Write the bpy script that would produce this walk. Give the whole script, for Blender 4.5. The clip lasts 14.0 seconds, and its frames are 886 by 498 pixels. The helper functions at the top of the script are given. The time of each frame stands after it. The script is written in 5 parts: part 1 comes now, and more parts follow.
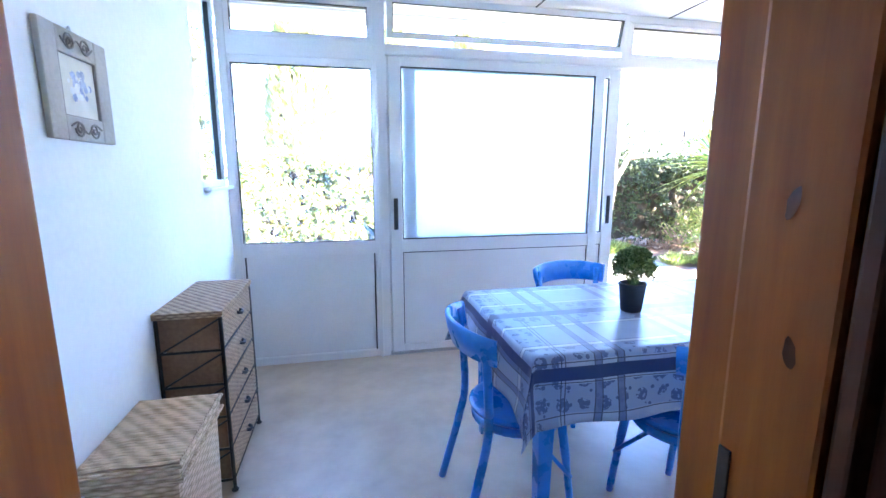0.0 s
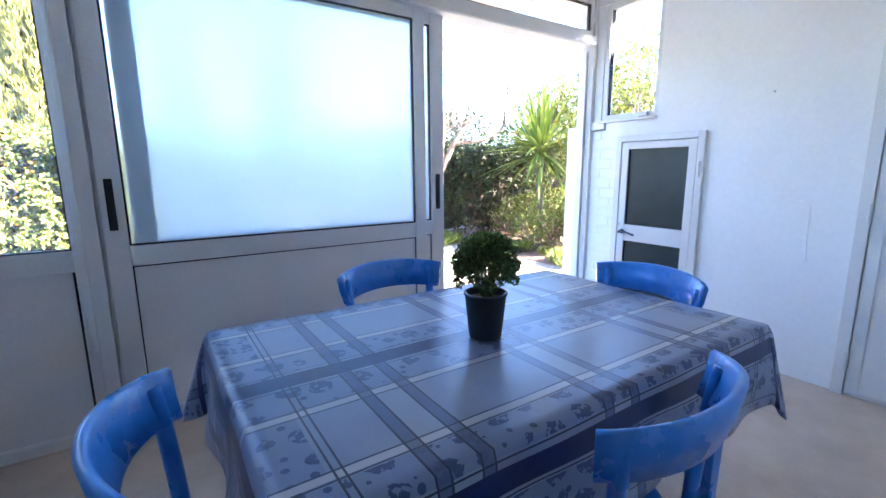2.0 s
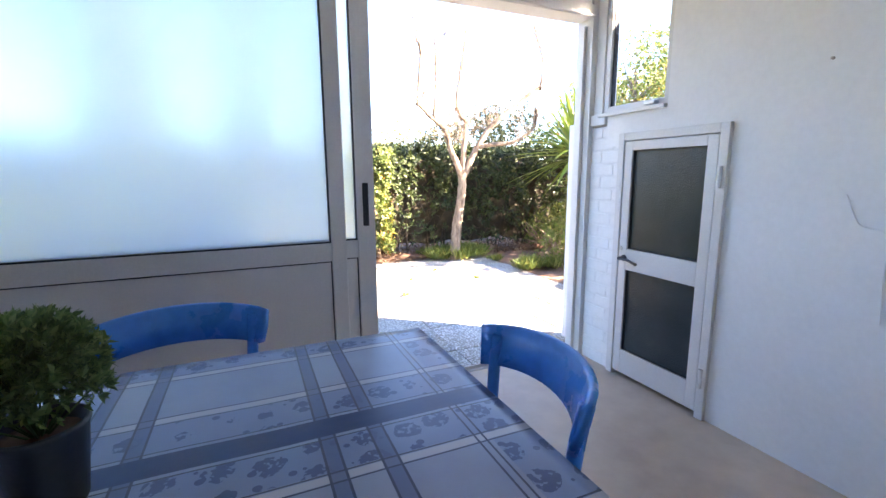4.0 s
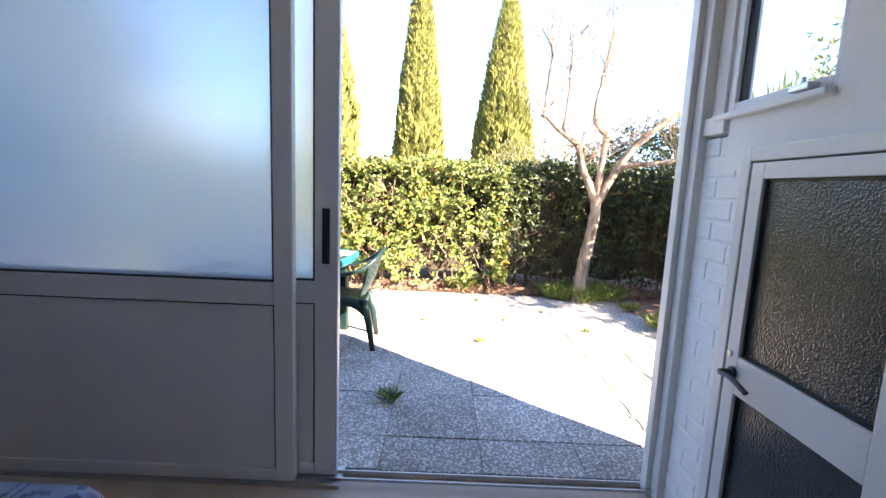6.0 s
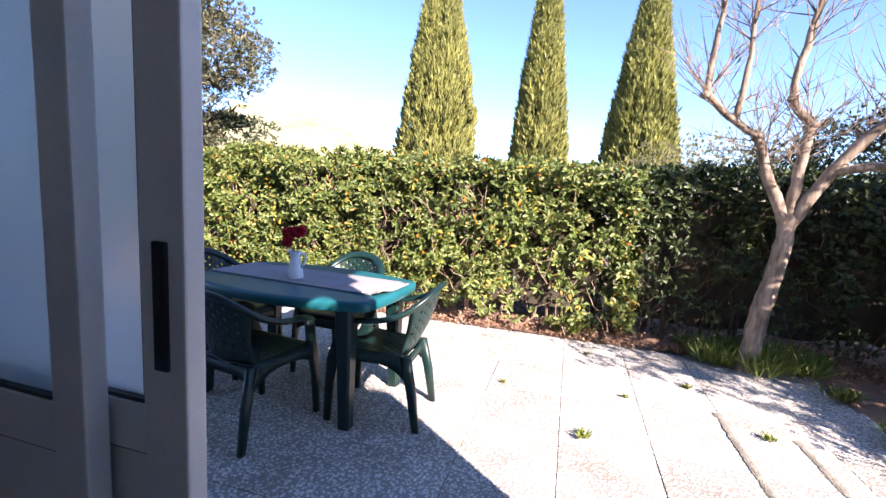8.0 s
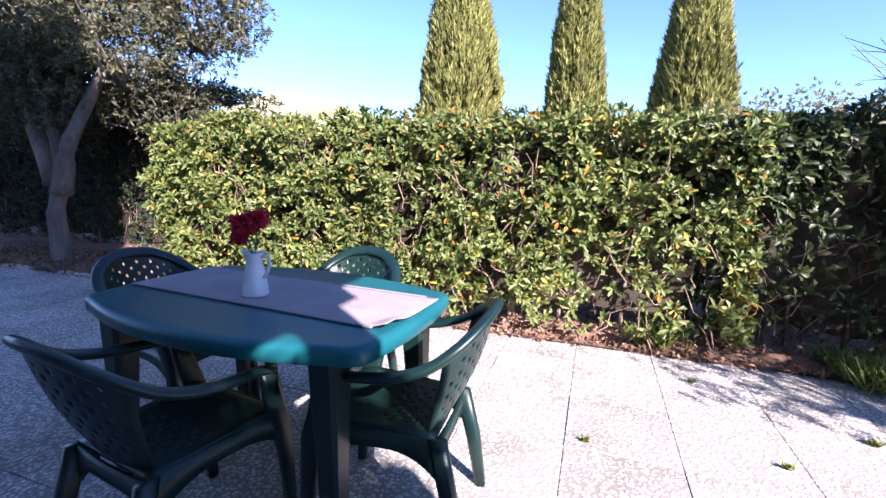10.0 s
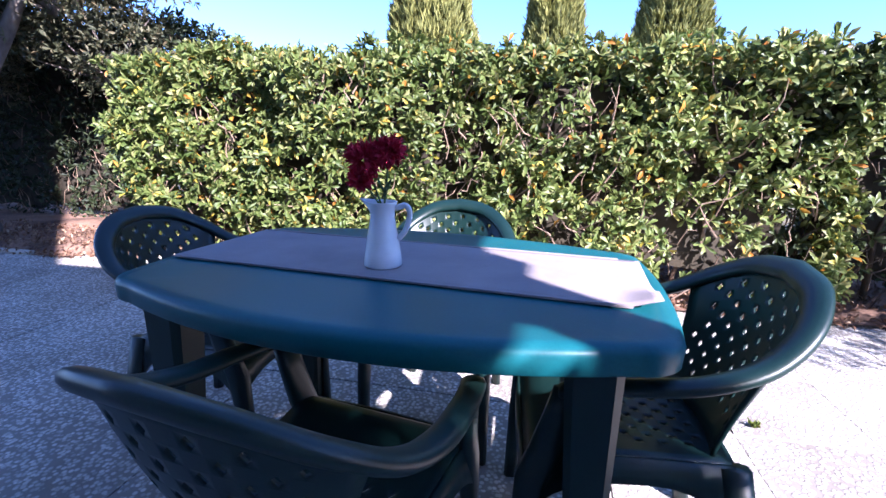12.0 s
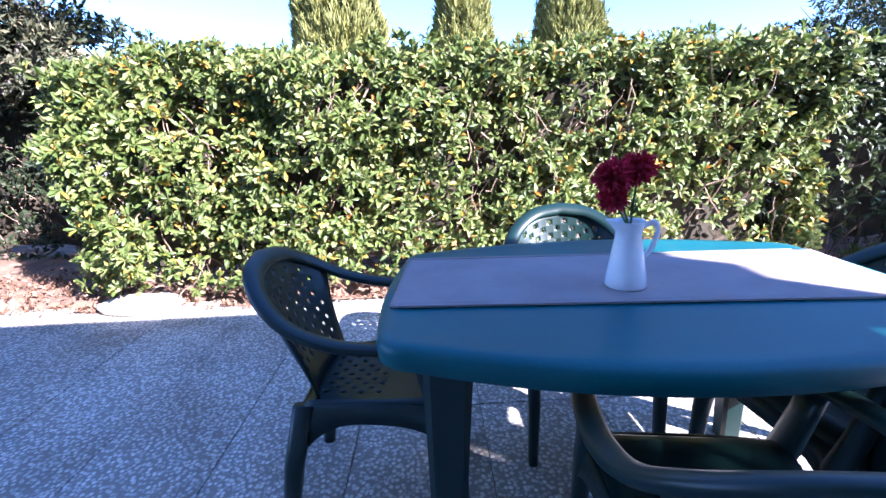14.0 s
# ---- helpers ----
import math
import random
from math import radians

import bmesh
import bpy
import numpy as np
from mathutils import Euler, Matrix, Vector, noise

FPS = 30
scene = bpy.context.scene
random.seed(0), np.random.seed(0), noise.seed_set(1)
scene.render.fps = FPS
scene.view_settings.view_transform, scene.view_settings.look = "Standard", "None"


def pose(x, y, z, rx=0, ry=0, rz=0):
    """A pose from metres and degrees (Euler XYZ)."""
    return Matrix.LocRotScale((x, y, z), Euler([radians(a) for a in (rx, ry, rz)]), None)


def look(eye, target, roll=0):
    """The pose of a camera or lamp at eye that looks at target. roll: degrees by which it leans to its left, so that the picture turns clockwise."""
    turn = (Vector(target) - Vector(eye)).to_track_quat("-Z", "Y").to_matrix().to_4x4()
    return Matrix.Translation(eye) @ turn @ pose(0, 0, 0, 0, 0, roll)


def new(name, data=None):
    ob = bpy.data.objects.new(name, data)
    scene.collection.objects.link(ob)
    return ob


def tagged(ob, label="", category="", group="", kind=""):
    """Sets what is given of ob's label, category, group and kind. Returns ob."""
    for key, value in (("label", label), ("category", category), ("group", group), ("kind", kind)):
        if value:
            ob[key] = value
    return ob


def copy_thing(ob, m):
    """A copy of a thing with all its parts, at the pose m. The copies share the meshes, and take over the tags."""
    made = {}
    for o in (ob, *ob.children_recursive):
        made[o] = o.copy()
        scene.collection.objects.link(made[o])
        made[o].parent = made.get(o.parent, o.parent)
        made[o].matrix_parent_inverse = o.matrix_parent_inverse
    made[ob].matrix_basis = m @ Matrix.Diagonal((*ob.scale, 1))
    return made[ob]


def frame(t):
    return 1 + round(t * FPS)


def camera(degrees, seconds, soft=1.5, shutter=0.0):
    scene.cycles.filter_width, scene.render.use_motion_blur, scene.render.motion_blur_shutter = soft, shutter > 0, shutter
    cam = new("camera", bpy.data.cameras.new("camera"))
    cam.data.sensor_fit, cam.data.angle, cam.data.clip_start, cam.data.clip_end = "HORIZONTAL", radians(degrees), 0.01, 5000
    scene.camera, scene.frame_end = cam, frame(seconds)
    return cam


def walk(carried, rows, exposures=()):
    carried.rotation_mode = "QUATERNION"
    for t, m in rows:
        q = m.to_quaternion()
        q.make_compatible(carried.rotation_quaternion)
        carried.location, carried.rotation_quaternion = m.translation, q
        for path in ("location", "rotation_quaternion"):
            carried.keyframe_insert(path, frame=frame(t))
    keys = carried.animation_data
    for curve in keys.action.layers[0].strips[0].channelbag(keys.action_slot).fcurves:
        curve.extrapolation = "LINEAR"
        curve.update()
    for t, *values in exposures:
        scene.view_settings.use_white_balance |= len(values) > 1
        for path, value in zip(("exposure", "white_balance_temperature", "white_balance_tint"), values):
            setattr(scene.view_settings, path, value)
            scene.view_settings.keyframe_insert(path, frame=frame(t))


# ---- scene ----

from math import sin, cos, pi, tan, atan2, sqrt

# ---------------------------------------------------------------- camera
LENS = 90.5
cam = camera(LENS, 14.0)
PATH = [
    (0, (0.333, 0.095, 1.382), (0.747, 2.022, 1.041), 0.0),
    (0.5, (0.381, 0.345, 1.356), (0.902, 2.239, 0.979), -0.1),
    (1, (0.512, 0.572, 1.317), (1.202, 2.413, 0.949), 0.0),
    (1.5, (0.663, 0.747, 1.255), (1.533, 2.510, 0.891), 0.0),
    (2, (0.824, 0.875, 1.230), (1.908, 2.517, 0.873), -0.4),
    (2.5, (0.989, 0.962, 1.249), (2.205, 2.509, 0.890), -0.7),
    (2.7, (1.054, 1.005, 1.243), (2.264, 2.556, 0.880), -0.5),
    (3.75, (1.680, 1.000, 1.243), (2.560, 2.750, 0.905), -0.3),
    (4.8, (2.345, 1.237, 1.243), (2.852, 3.144, 0.920), -0.0),
    (5, (2.462, 1.260, 1.257), (2.875, 3.192, 0.944), 0.4),
    (5.5, (2.688, 1.372, 1.263), (2.892, 3.341, 0.977), 1.8),
    (6, (2.903, 1.573, 1.302), (2.906, 3.554, 1.026), 2.4),
    (6.5, (3.012, 1.817, 1.318), (2.900, 3.796, 1.053), 2.3),
    (7, (3.058, 2.20, 1.325), (2.812, 4.168, 1.065), 2.1),
    (7.5, (3.092, 2.50, 1.322), (2.706, 4.446, 1.066), 2.7),
    (8, (3.085, 2.785, 1.312), (2.542, 4.694, 1.050), 3.4),
    (8.2, (3.058, 2.87, 1.315), (2.455, 4.764, 1.045), 3.8),
    (10.3, (2.600, 3.870, 1.129), (1.969, 5.735, 0.779), 0.9),
    (10.5, (2.524, 3.906, 1.078), (1.914, 5.775, 0.711), 1.1),
    (11, (2.344, 3.985, 1.017), (1.773, 5.856, 0.598), 1.5),
    (11.5, (2.125, 4.035, 1.013), (1.615, 5.917, 0.568), 1.2),
    (12, (1.872, 4.056, 1.041), (1.465, 5.955, 0.565), 1.0),
    (12.5, (1.662, 4.039, 1.067), (1.369, 5.951, 0.560), 0.6),
    (13, (1.436, 4.024, 1.084), (1.277, 5.948, 0.560), -0.7),
    (13.5, (1.203, 4.036, 1.089), (1.147, 5.966, 0.567), -1.6),
    (14, (1.017, 4.070, 1.120), (1.053, 6.001, 0.600), -2.5),
]
EXPOSURES = [(0, 6.2, 5900, 16), (0.5, 5.6, 5900, 15), (1.5, 4.95, 6000, 15), (2.7, 4.5, 6800, 18), (5, 4.0, 7400, 18), (6.5, 3.15, 6900, 20), (8.2, 2.2, 6250, 24), (10.3, 2.05, 5650, 29), (12, 2.3, 5350, 29), (14, 2.85, 5250, 26)]
walk(cam, [(t, look(e, g, r)) for t, e, g, r in PATH], EXPOSURES)

# ---------------------------------------------------------------- light
SUN_EL, SUN_AZ = radians(31), radians(129)
world = bpy.data.worlds.new("world")
scene.world = world
world.use_nodes = True
wn = world.node_tree.nodes
sky = wn.new("ShaderNodeTexSky")
sky.sky_type, sky.sun_disc = "NISHITA", False
sky.sun_elevation, sky.sun_rotation = SUN_EL, SUN_AZ
sky.air_density, sky.dust_density, sky.ozone_density = 0.75, 0.0, 5.0
wn["Background"].inputs["Strength"].default_value = 0.098
world.node_tree.links.new(sky.outputs[0], wn["Background"].inputs["Color"])
sun_data = bpy.data.lights.new("sun", "SUN")
sun_data.energy, sun_data.angle, sun_data.color = 5.0, radians(0.5), (1.0, 0.90, 0.77)
sun = new("sun", sun_data)
way = Vector((sin(SUN_AZ) * cos(SUN_EL), cos(SUN_AZ) * cos(SUN_EL), sin(SUN_EL)))
sun.matrix_world = look(way * 30, (0, 0, 0))

# ---------------------------------------------------------------- materials


def nodes_of(name):
    m = bpy.data.materials.new(name)
    m.use_nodes = True
    t = m.node_tree
    return m, t, t.nodes["Principled BSDF"]


def add(t, kind, **props):
    n = t.nodes.new(kind)
    for key, value in props.items():
        if key in n.inputs:
            n.inputs[key].default_value = value
    return n


def ramp(t, fac, stops):
    r = t.nodes.new("ShaderNodeValToRGB")
    el = r.color_ramp.elements
    while len(el) < len(stops):
        el.new(0.5)
    for e, (p, c) in zip(el, stops):
        e.position, e.color = p, (*c, 1) if len(c) == 3 else c
    t.links.new(fac, r.inputs[0])
    return r


def mixed(t, fac, a, b, blend="MIX"):
    m = t.nodes.new("ShaderNodeMix")
    m.data_type, m.blend_type = "RGBA", blend
    for sock, v in ((m.inputs[0], fac), (m.inputs[6], a), (m.inputs[7], b)):
        if isinstance(v, (int, float)):
            sock.default_value = v
        elif isinstance(v, tuple):
            sock.default_value = (*v, 1)
        else:
            t.links.new(v, sock)
    return m.outputs[2]


def math2(t, op, a, b=0.0):
    m = t.nodes.new("ShaderNodeMath")
    m.operation = op
    for sock, v in zip(m.inputs, (a, b)):
        if isinstance(v, (int, float)):
            sock.default_value = v
        else:
            t.links.new(v, sock)
    return m.outputs[0]


def coords(t, stretch=(1, 1, 1), which="Object"):
    c = t.nodes.new("ShaderNodeTexCoord")
    m = t.nodes.new("ShaderNodeMapping")
    m.inputs["Scale"].default_value = stretch
    t.links.new(c.outputs[which], m.inputs[0])
    return m.outputs[0]


def noise_of(t, vec, scale, detail=4, rough=0.55):
    n = add(t, "ShaderNodeTexNoise", Scale=scale, Detail=detail, Roughness=rough)
    t.links.new(vec, n.inputs["Vector"])
    return n.outputs["Fac"]


def bumped(t, b, height, strength=0.3, dist=0.01):
    n = add(t, "ShaderNodeBump", Strength=strength, Distance=dist)
    t.links.new(height, n.inputs["Height"])
    t.links.new(n.outputs[0], b.inputs["Normal"])


def surface(name, dark, light, rough=0.6, grain=60, stain=2.5, bump=0.15, metal=0.0, stretch=(1, 1, 1), vary=0.0, spec=0.5):
    """A painted, plastic or plain surface: stains at a large scale, grain at a small one."""
    m, t, b = nodes_of(name)
    v = coords(t, stretch)
    big, small = noise_of(t, v, stain, 5), noise_of(t, v, grain, 3)
    both = math2(t, "ADD", math2(t, "MULTIPLY", big, 0.65), math2(t, "MULTIPLY", small, 0.35))
    col = ramp(t, both, [(0.36, dark), (0.62, light)]).outputs[0]
    if vary:
        oi = t.nodes.new("ShaderNodeObjectInfo")
        k = math2(t, "ADD", 1 - vary / 2, math2(t, "MULTIPLY", oi.outputs["Random"], vary))
        comb = t.nodes.new("ShaderNodeCombineColor")
        for s in comb.inputs:
            t.links.new(k, s)
        col = mixed(t, 1.0, col, comb.outputs[0], "MULTIPLY")
    t.links.new(col, b.inputs["Base Color"])
    r = math2(t, "ADD", rough - 0.08, math2(t, "MULTIPLY", big, 0.16))
    t.links.new(r, b.inputs["Roughness"])
    b.inputs["Metallic"].default_value = metal
    b.inputs["Specular IOR Level"].default_value = spec
    if bump:
        bumped(t, b, small, bump, 0.004)
    return m


WALL = surface("wall_paint", (0.79, 0.785, 0.77), (0.86, 0.855, 0.84), 0.75, 40, 1.2, 0.12)
ROUGH_WALL = surface("house_render", (0.55, 0.52, 0.46), (0.68, 0.65, 0.58), 0.9, 90, 1.5, 0.4)
CEIL = surface("ceiling_paint", (0.74, 0.735, 0.72), (0.82, 0.815, 0.80), 0.8, 50, 1.5, 0.1)
ALU = surface("white_lacquered_aluminium", (0.66, 0.65, 0.63), (0.76, 0.75, 0.73), 0.38, 120, 1.4, 0.03)
PANEL = surface("white_infill_panel", (0.68, 0.67, 0.65), (0.75, 0.74, 0.72), 0.45, 90, 2.0, 0.06)
GASKET = surface("black_rubber", (0.012, 0.012, 0.013), (0.03, 0.03, 0.03), 0.6)
BLACK = surface("black_plastic", (0.012, 0.012, 0.014), (0.03, 0.03, 0.034), 0.35)
STEEL = surface("brushed_steel", (0.45, 0.45, 0.44), (0.62, 0.61, 0.59), 0.35, 80, 3, 0.05, 0.9)
FLOOR = surface("cement_floor", (0.42, 0.32, 0.235), (0.58, 0.46, 0.35), 0.40, 7, 1.6, 0.02)
BLUE = surface("blue_enamel", (0.018, 0.175, 0.54), (0.036, 0.25, 0.70), 0.28, 30, 6, 0.12, vary=0.12)
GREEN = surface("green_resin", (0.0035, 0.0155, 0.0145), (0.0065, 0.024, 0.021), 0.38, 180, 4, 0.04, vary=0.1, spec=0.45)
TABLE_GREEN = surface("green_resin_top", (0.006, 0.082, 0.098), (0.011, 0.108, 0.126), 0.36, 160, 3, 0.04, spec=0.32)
RUNNER = surface("taupe_cloth", (0.25, 0.215, 0.215), (0.33, 0.285, 0.28), 0.9, 350, 6, 0.4)
ENAMEL = surface("white_enamel", (0.74, 0.76, 0.78), (0.82, 0.83, 0.84), 0.22, 40, 5, 0.02)
POT = surface("anthracite_plastic", (0.02, 0.024, 0.027), (0.035, 0.04, 0.044), 0.4)
SOIL = surface("dry_litter_soil", (0.075, 0.04, 0.026), (0.30, 0.175, 0.115), 0.95, 38, 2.2, 1.0)
EARTH = surface("earth", (0.10, 0.085, 0.05), (0.2, 0.17, 0.1), 0.95, 20, 0.4, 0.6)
ROCK = surface("pale_stone", (0.42, 0.36, 0.30), (0.60, 0.54, 0.46), 0.85, 30, 4, 0.6)
IRON = surface("dark_iron", (0.02, 0.017, 0.015), (0.05, 0.04, 0.035), 0.5, 60, 6, 0.2, 0.4)
CLAY = surface("clay_frame", (0.40, 0.36, 0.31), (0.52, 0.47, 0.41), 0.85, 60, 5, 0.3)
CLAY_DARK = surface("dark_clay_scroll", (0.22, 0.19, 0.17), (0.3, 0.27, 0.24), 0.8, 60, 5, 0.3)
CREAM = surface("cream_card", (0.66, 0.62, 0.52), (0.74, 0.70, 0.60), 0.8, 30, 12, 0.1)
PETAL_BLUE = surface("faded_blue_print", (0.25, 0.29, 0.42), (0.48, 0.52, 0.62), 0.8, 60, 30, 0.05)
PETAL_WHITE = surface("white_print", (0.7, 0.7, 0.68), (0.8, 0.8, 0.78), 0.8, 60, 30, 0.05)
RED = surface("crimson_cloth_petal", (0.34, 0.006, 0.028), (0.62, 0.02, 0.065), 0.75, 60, 20, 0.2)
STALK = surface("green_stalk", (0.05, 0.10, 0.03), (0.10, 0.17, 0.05), 0.7)
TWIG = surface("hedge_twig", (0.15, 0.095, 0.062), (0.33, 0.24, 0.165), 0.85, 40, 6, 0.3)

# Darker copy of the twig colour, with the right-hand hedge's shade in it.
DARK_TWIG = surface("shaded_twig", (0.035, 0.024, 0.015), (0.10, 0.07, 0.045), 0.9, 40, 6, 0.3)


def wood_of(name, dark, light, axis=2):
    m, t, b = nodes_of(name)
    st = [14.0, 14.0, 14.0]
    st[axis] = 1.2
    v = coords(t, tuple(st))
    n1 = noise_of(t, v, 1.3, 6, 0.6)
    v2 = coords(t)
    n2 = noise_of(t, v2, 2.5, 3)
    vor = add(t, "ShaderNodeTexVoronoi", Scale=1.0)
    st2 = [3.0, 3.0, 3.0]
    st2[axis] = 1.4
    t.links.new(coords(t, tuple(st2)), vor.inputs["Vector"])
    knot = ramp(t, vor.outputs["Distance"], [(0.05, (0.28, 0.28, 0.28)), (0.16, (1, 1, 1))]).outputs[0]
    mixv = math2(t, "ADD", math2(t, "MULTIPLY", n1, 0.7), math2(t, "MULTIPLY", n2, 0.3))
    col = ramp(t, mixv, [(0.33, dark), (0.66, light)]).outputs[0]
    col = mixed(t, 1.0, col, knot, "MULTIPLY")
    t.links.new(col, b.inputs["Base Color"])
    b.inputs["Roughness"].default_value = 0.5
    b.inputs["Specular IOR Level"].default_value = 0.25
    bumped(t, b, n1, 0.25, 0.003)
    return m


PINE = wood_of("varnished_pine", (0.25, 0.060, 0.008), (0.47, 0.140, 0.018))
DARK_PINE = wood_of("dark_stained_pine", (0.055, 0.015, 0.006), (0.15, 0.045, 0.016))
BARK = surface("pale_bark", (0.085, 0.058, 0.040), (0.36, 0.275, 0.205), 0.95, 45, 14, 1.0, stretch=(1, 1, 0.22))
OLD_BARK = surface("grey_bark", (0.10, 0.08, 0.065), (0.24, 0.20, 0.17), 0.95, 25, 4, 0.8, stretch=(1, 1, 0.3))


def glass_of(name, rough=0.0, tint=(1, 1, 1), ior=1.45):
    m, t, b = nodes_of(name)
    b.inputs["Base Color"].default_value = (*tint, 1)
    b.inputs["Transmission Weight"].default_value = 1.0
    b.inputs["Roughness"].default_value = rough
    b.inputs["IOR"].default_value = ior
    return m


GLASS = glass_of("clear_glass", 0.0, (0.97, 0.99, 0.99), 1.15)


def frosted():
    """Etched glass: part of the light goes through blurred, part is scattered milky."""
    m, t, b = nodes_of("frosted_glass")
    b.inputs["Base Color"].default_value = (0.80, 0.86, 0.89, 1)
    b.inputs["Transmission Weight"].default_value = 1.0
    b.inputs["Roughness"].default_value = 0.36
    b.inputs["IOR"].default_value = 1.2
    tr = t.nodes.new("ShaderNodeBsdfTranslucent")
    n = noise_of(t, coords(t), 1.5, 4)
    t.links.new(ramp(t, n, [(0.3, (0.66, 0.74, 0.78)), (0.7, (0.73, 0.80, 0.84))]).outputs[0], tr.inputs[0])
    mx = t.nodes.new("ShaderNodeMixShader")
    mx.inputs[0].default_value = 0.30
    t.links.new(b.outputs[0], mx.inputs[1])
    t.links.new(tr.outputs[0], mx.inputs[2])
    t.links.new(mx.outputs[0], t.nodes["Material Output"].inputs[0])
    return m


FROST = frosted()


def hazed_glass():
    """Clear glass with a faint milky film that paints haze into the view."""
    m, t, b = nodes_of("hazed_glass")
    b.inputs["Base Color"].default_value = (0.97, 0.99, 0.99, 1)
    b.inputs["Transmission Weight"].default_value = 1.0
    b.inputs["Roughness"].default_value = 0.0
    b.inputs["IOR"].default_value = 1.15
    tr = t.nodes.new("ShaderNodeBsdfTranslucent")
    tr.inputs[0].default_value = (0.8, 0.82, 0.84, 1)
    film = ramp(t, noise_of(t, coords(t), 2.0, 4), [(0.3, (0.03, 0.03, 0.03)), (0.7, (0.06, 0.06, 0.06))]).outputs[0]
    mx = t.nodes.new("ShaderNodeMixShader")
    t.links.new(film, mx.inputs[0])
    t.links.new(b.outputs[0], mx.inputs[1])
    t.links.new(tr.outputs[0], mx.inputs[2])
    t.links.new(mx.outputs[0], t.nodes["Material Output"].inputs[0])
    return m


HAZED = hazed_glass()


def dimpled_glass():
    m, t, b = nodes_of("dark_pebbled_glass")
    v = coords(t)
    vor = add(t, "ShaderNodeTexVoronoi", Scale=170.0)
    t.links.new(v, vor.inputs["Vector"])
    n = noise_of(t, v, 3.0)
    t.links.new(ramp(t, n, [(0.3, (0.018, 0.026, 0.028)), (0.7, (0.035, 0.048, 0.05))]).outputs[0], b.inputs["Base Color"])
    b.inputs["Roughness"].default_value = 0.16
    bumped(t, b, vor.outputs["Distance"], 0.4, 0.003)
    return m


PEBBLE = dimpled_glass()


def leaf_of(name, stops, rough=0.42, trans=0.25):
    """Leaves, each with its own tone."""
    m, t, b = nodes_of(name)
    g = t.nodes.new("ShaderNodeNewGeometry")
    col = ramp(t, g.outputs["Random Per Island"], stops).outputs[0]
    n = noise_of(t, coords(t), 1.1, 3)
    col = mixed(t, 1.0, col, ramp(t, n, [(0.3, (0.7, 0.72, 0.7)), (0.7, (1.1, 1.08, 1.0))]).outputs[0], "MULTIPLY")
    t.links.new(col, b.inputs["Base Color"])
    b.inputs["Roughness"].default_value = rough
    b.inputs["Specular IOR Level"].default_value = 0.4
    tr = t.nodes.new("ShaderNodeBsdfTranslucent")
    t.links.new(col, tr.inputs[0])
    mx = t.nodes.new("ShaderNodeMixShader")
    mx.inputs[0].default_value = trans
    t.links.new(b.outputs[0], mx.inputs[1])
    t.links.new(tr.outputs[0], mx.inputs[2])
    t.links.new(mx.outputs[0], t.nodes["Material Output"].inputs[0])
    return m


HEDGE_LEAF = leaf_of("hedge_leaf", [(0.0, (0.070, 0.112, 0.026)), (0.4, (0.145, 0.195, 0.048)), (0.75, (0.235, 0.275, 0.086)), (0.91, (0.31, 0.305, 0.125)), (0.965, (0.42, 0.36, 0.05)), (0.995, (0.50, 0.20, 0.03))], 0.48, 0.34)
CYPRESS_LEAF = leaf_of("cypress_leaf", [(0.0, (0.13, 0.145, 0.040)), (0.5, (0.26, 0.265, 0.075)), (1.0, (0.40, 0.385, 0.12))], 0.7, 0.15)
OLIVE_LEAF = leaf_of("grey_green_leaf", [(0.0, (0.05, 0.058, 0.030)), (0.5, (0.105, 0.112, 0.060)), (0.85, (0.20, 0.19, 0.115)), (1.0, (0.26, 0.20, 0.11))], 0.6, 0.35)
# Leaf tones darkened to paint in the shade on the hedge's right.
MID_LEAF = leaf_of("shade_toned_leaf", [(0.0, (0.018, 0.03, 0.009)), (0.6, (0.042, 0.062, 0.019)), (1.0, (0.10, 0.125, 0.042))], 0.45)
YUCCA_LEAF = leaf_of("yucca_leaf", [(0.0, (0.11, 0.18, 0.03)), (0.6, (0.22, 0.31, 0.06)), (1.0, (0.40, 0.43, 0.13))], 0.4)
GRASS_LEAF = leaf_of("weed_leaf", [(0.0, (0.085, 0.13, 0.022)), (0.6, (0.18, 0.23, 0.045)), (1.0, (0.36, 0.34, 0.11))], 0.55)
# Near-black tones: painted shade for back hedge and cypress cores; also a dark shrub.
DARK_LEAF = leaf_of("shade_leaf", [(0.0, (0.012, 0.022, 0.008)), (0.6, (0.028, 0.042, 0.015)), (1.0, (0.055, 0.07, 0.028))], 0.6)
POT_LEAF = leaf_of("pot_plant_leaf", [(0.0, (0.09, 0.15, 0.05)), (0.6, (0.20, 0.30, 0.10)), (1.0, (0.36, 0.45, 0.19))], 0.5, 0.45)
LITTER = leaf_of("fallen_leaf", [(0.0, (0.10, 0.05, 0.03)), (0.5, (0.22, 0.12, 0.075)), (0.85, (0.34, 0.21, 0.14)), (1.0, (0.48, 0.36, 0.25))], 0.85, 0.1)
PINK_LEAF = leaf_of("scrub_leaf", [(0.0, (0.13, 0.14, 0.07)), (0.6, (0.22, 0.21, 0.11)), (1.0, (0.34, 0.30, 0.16))], 0.7)


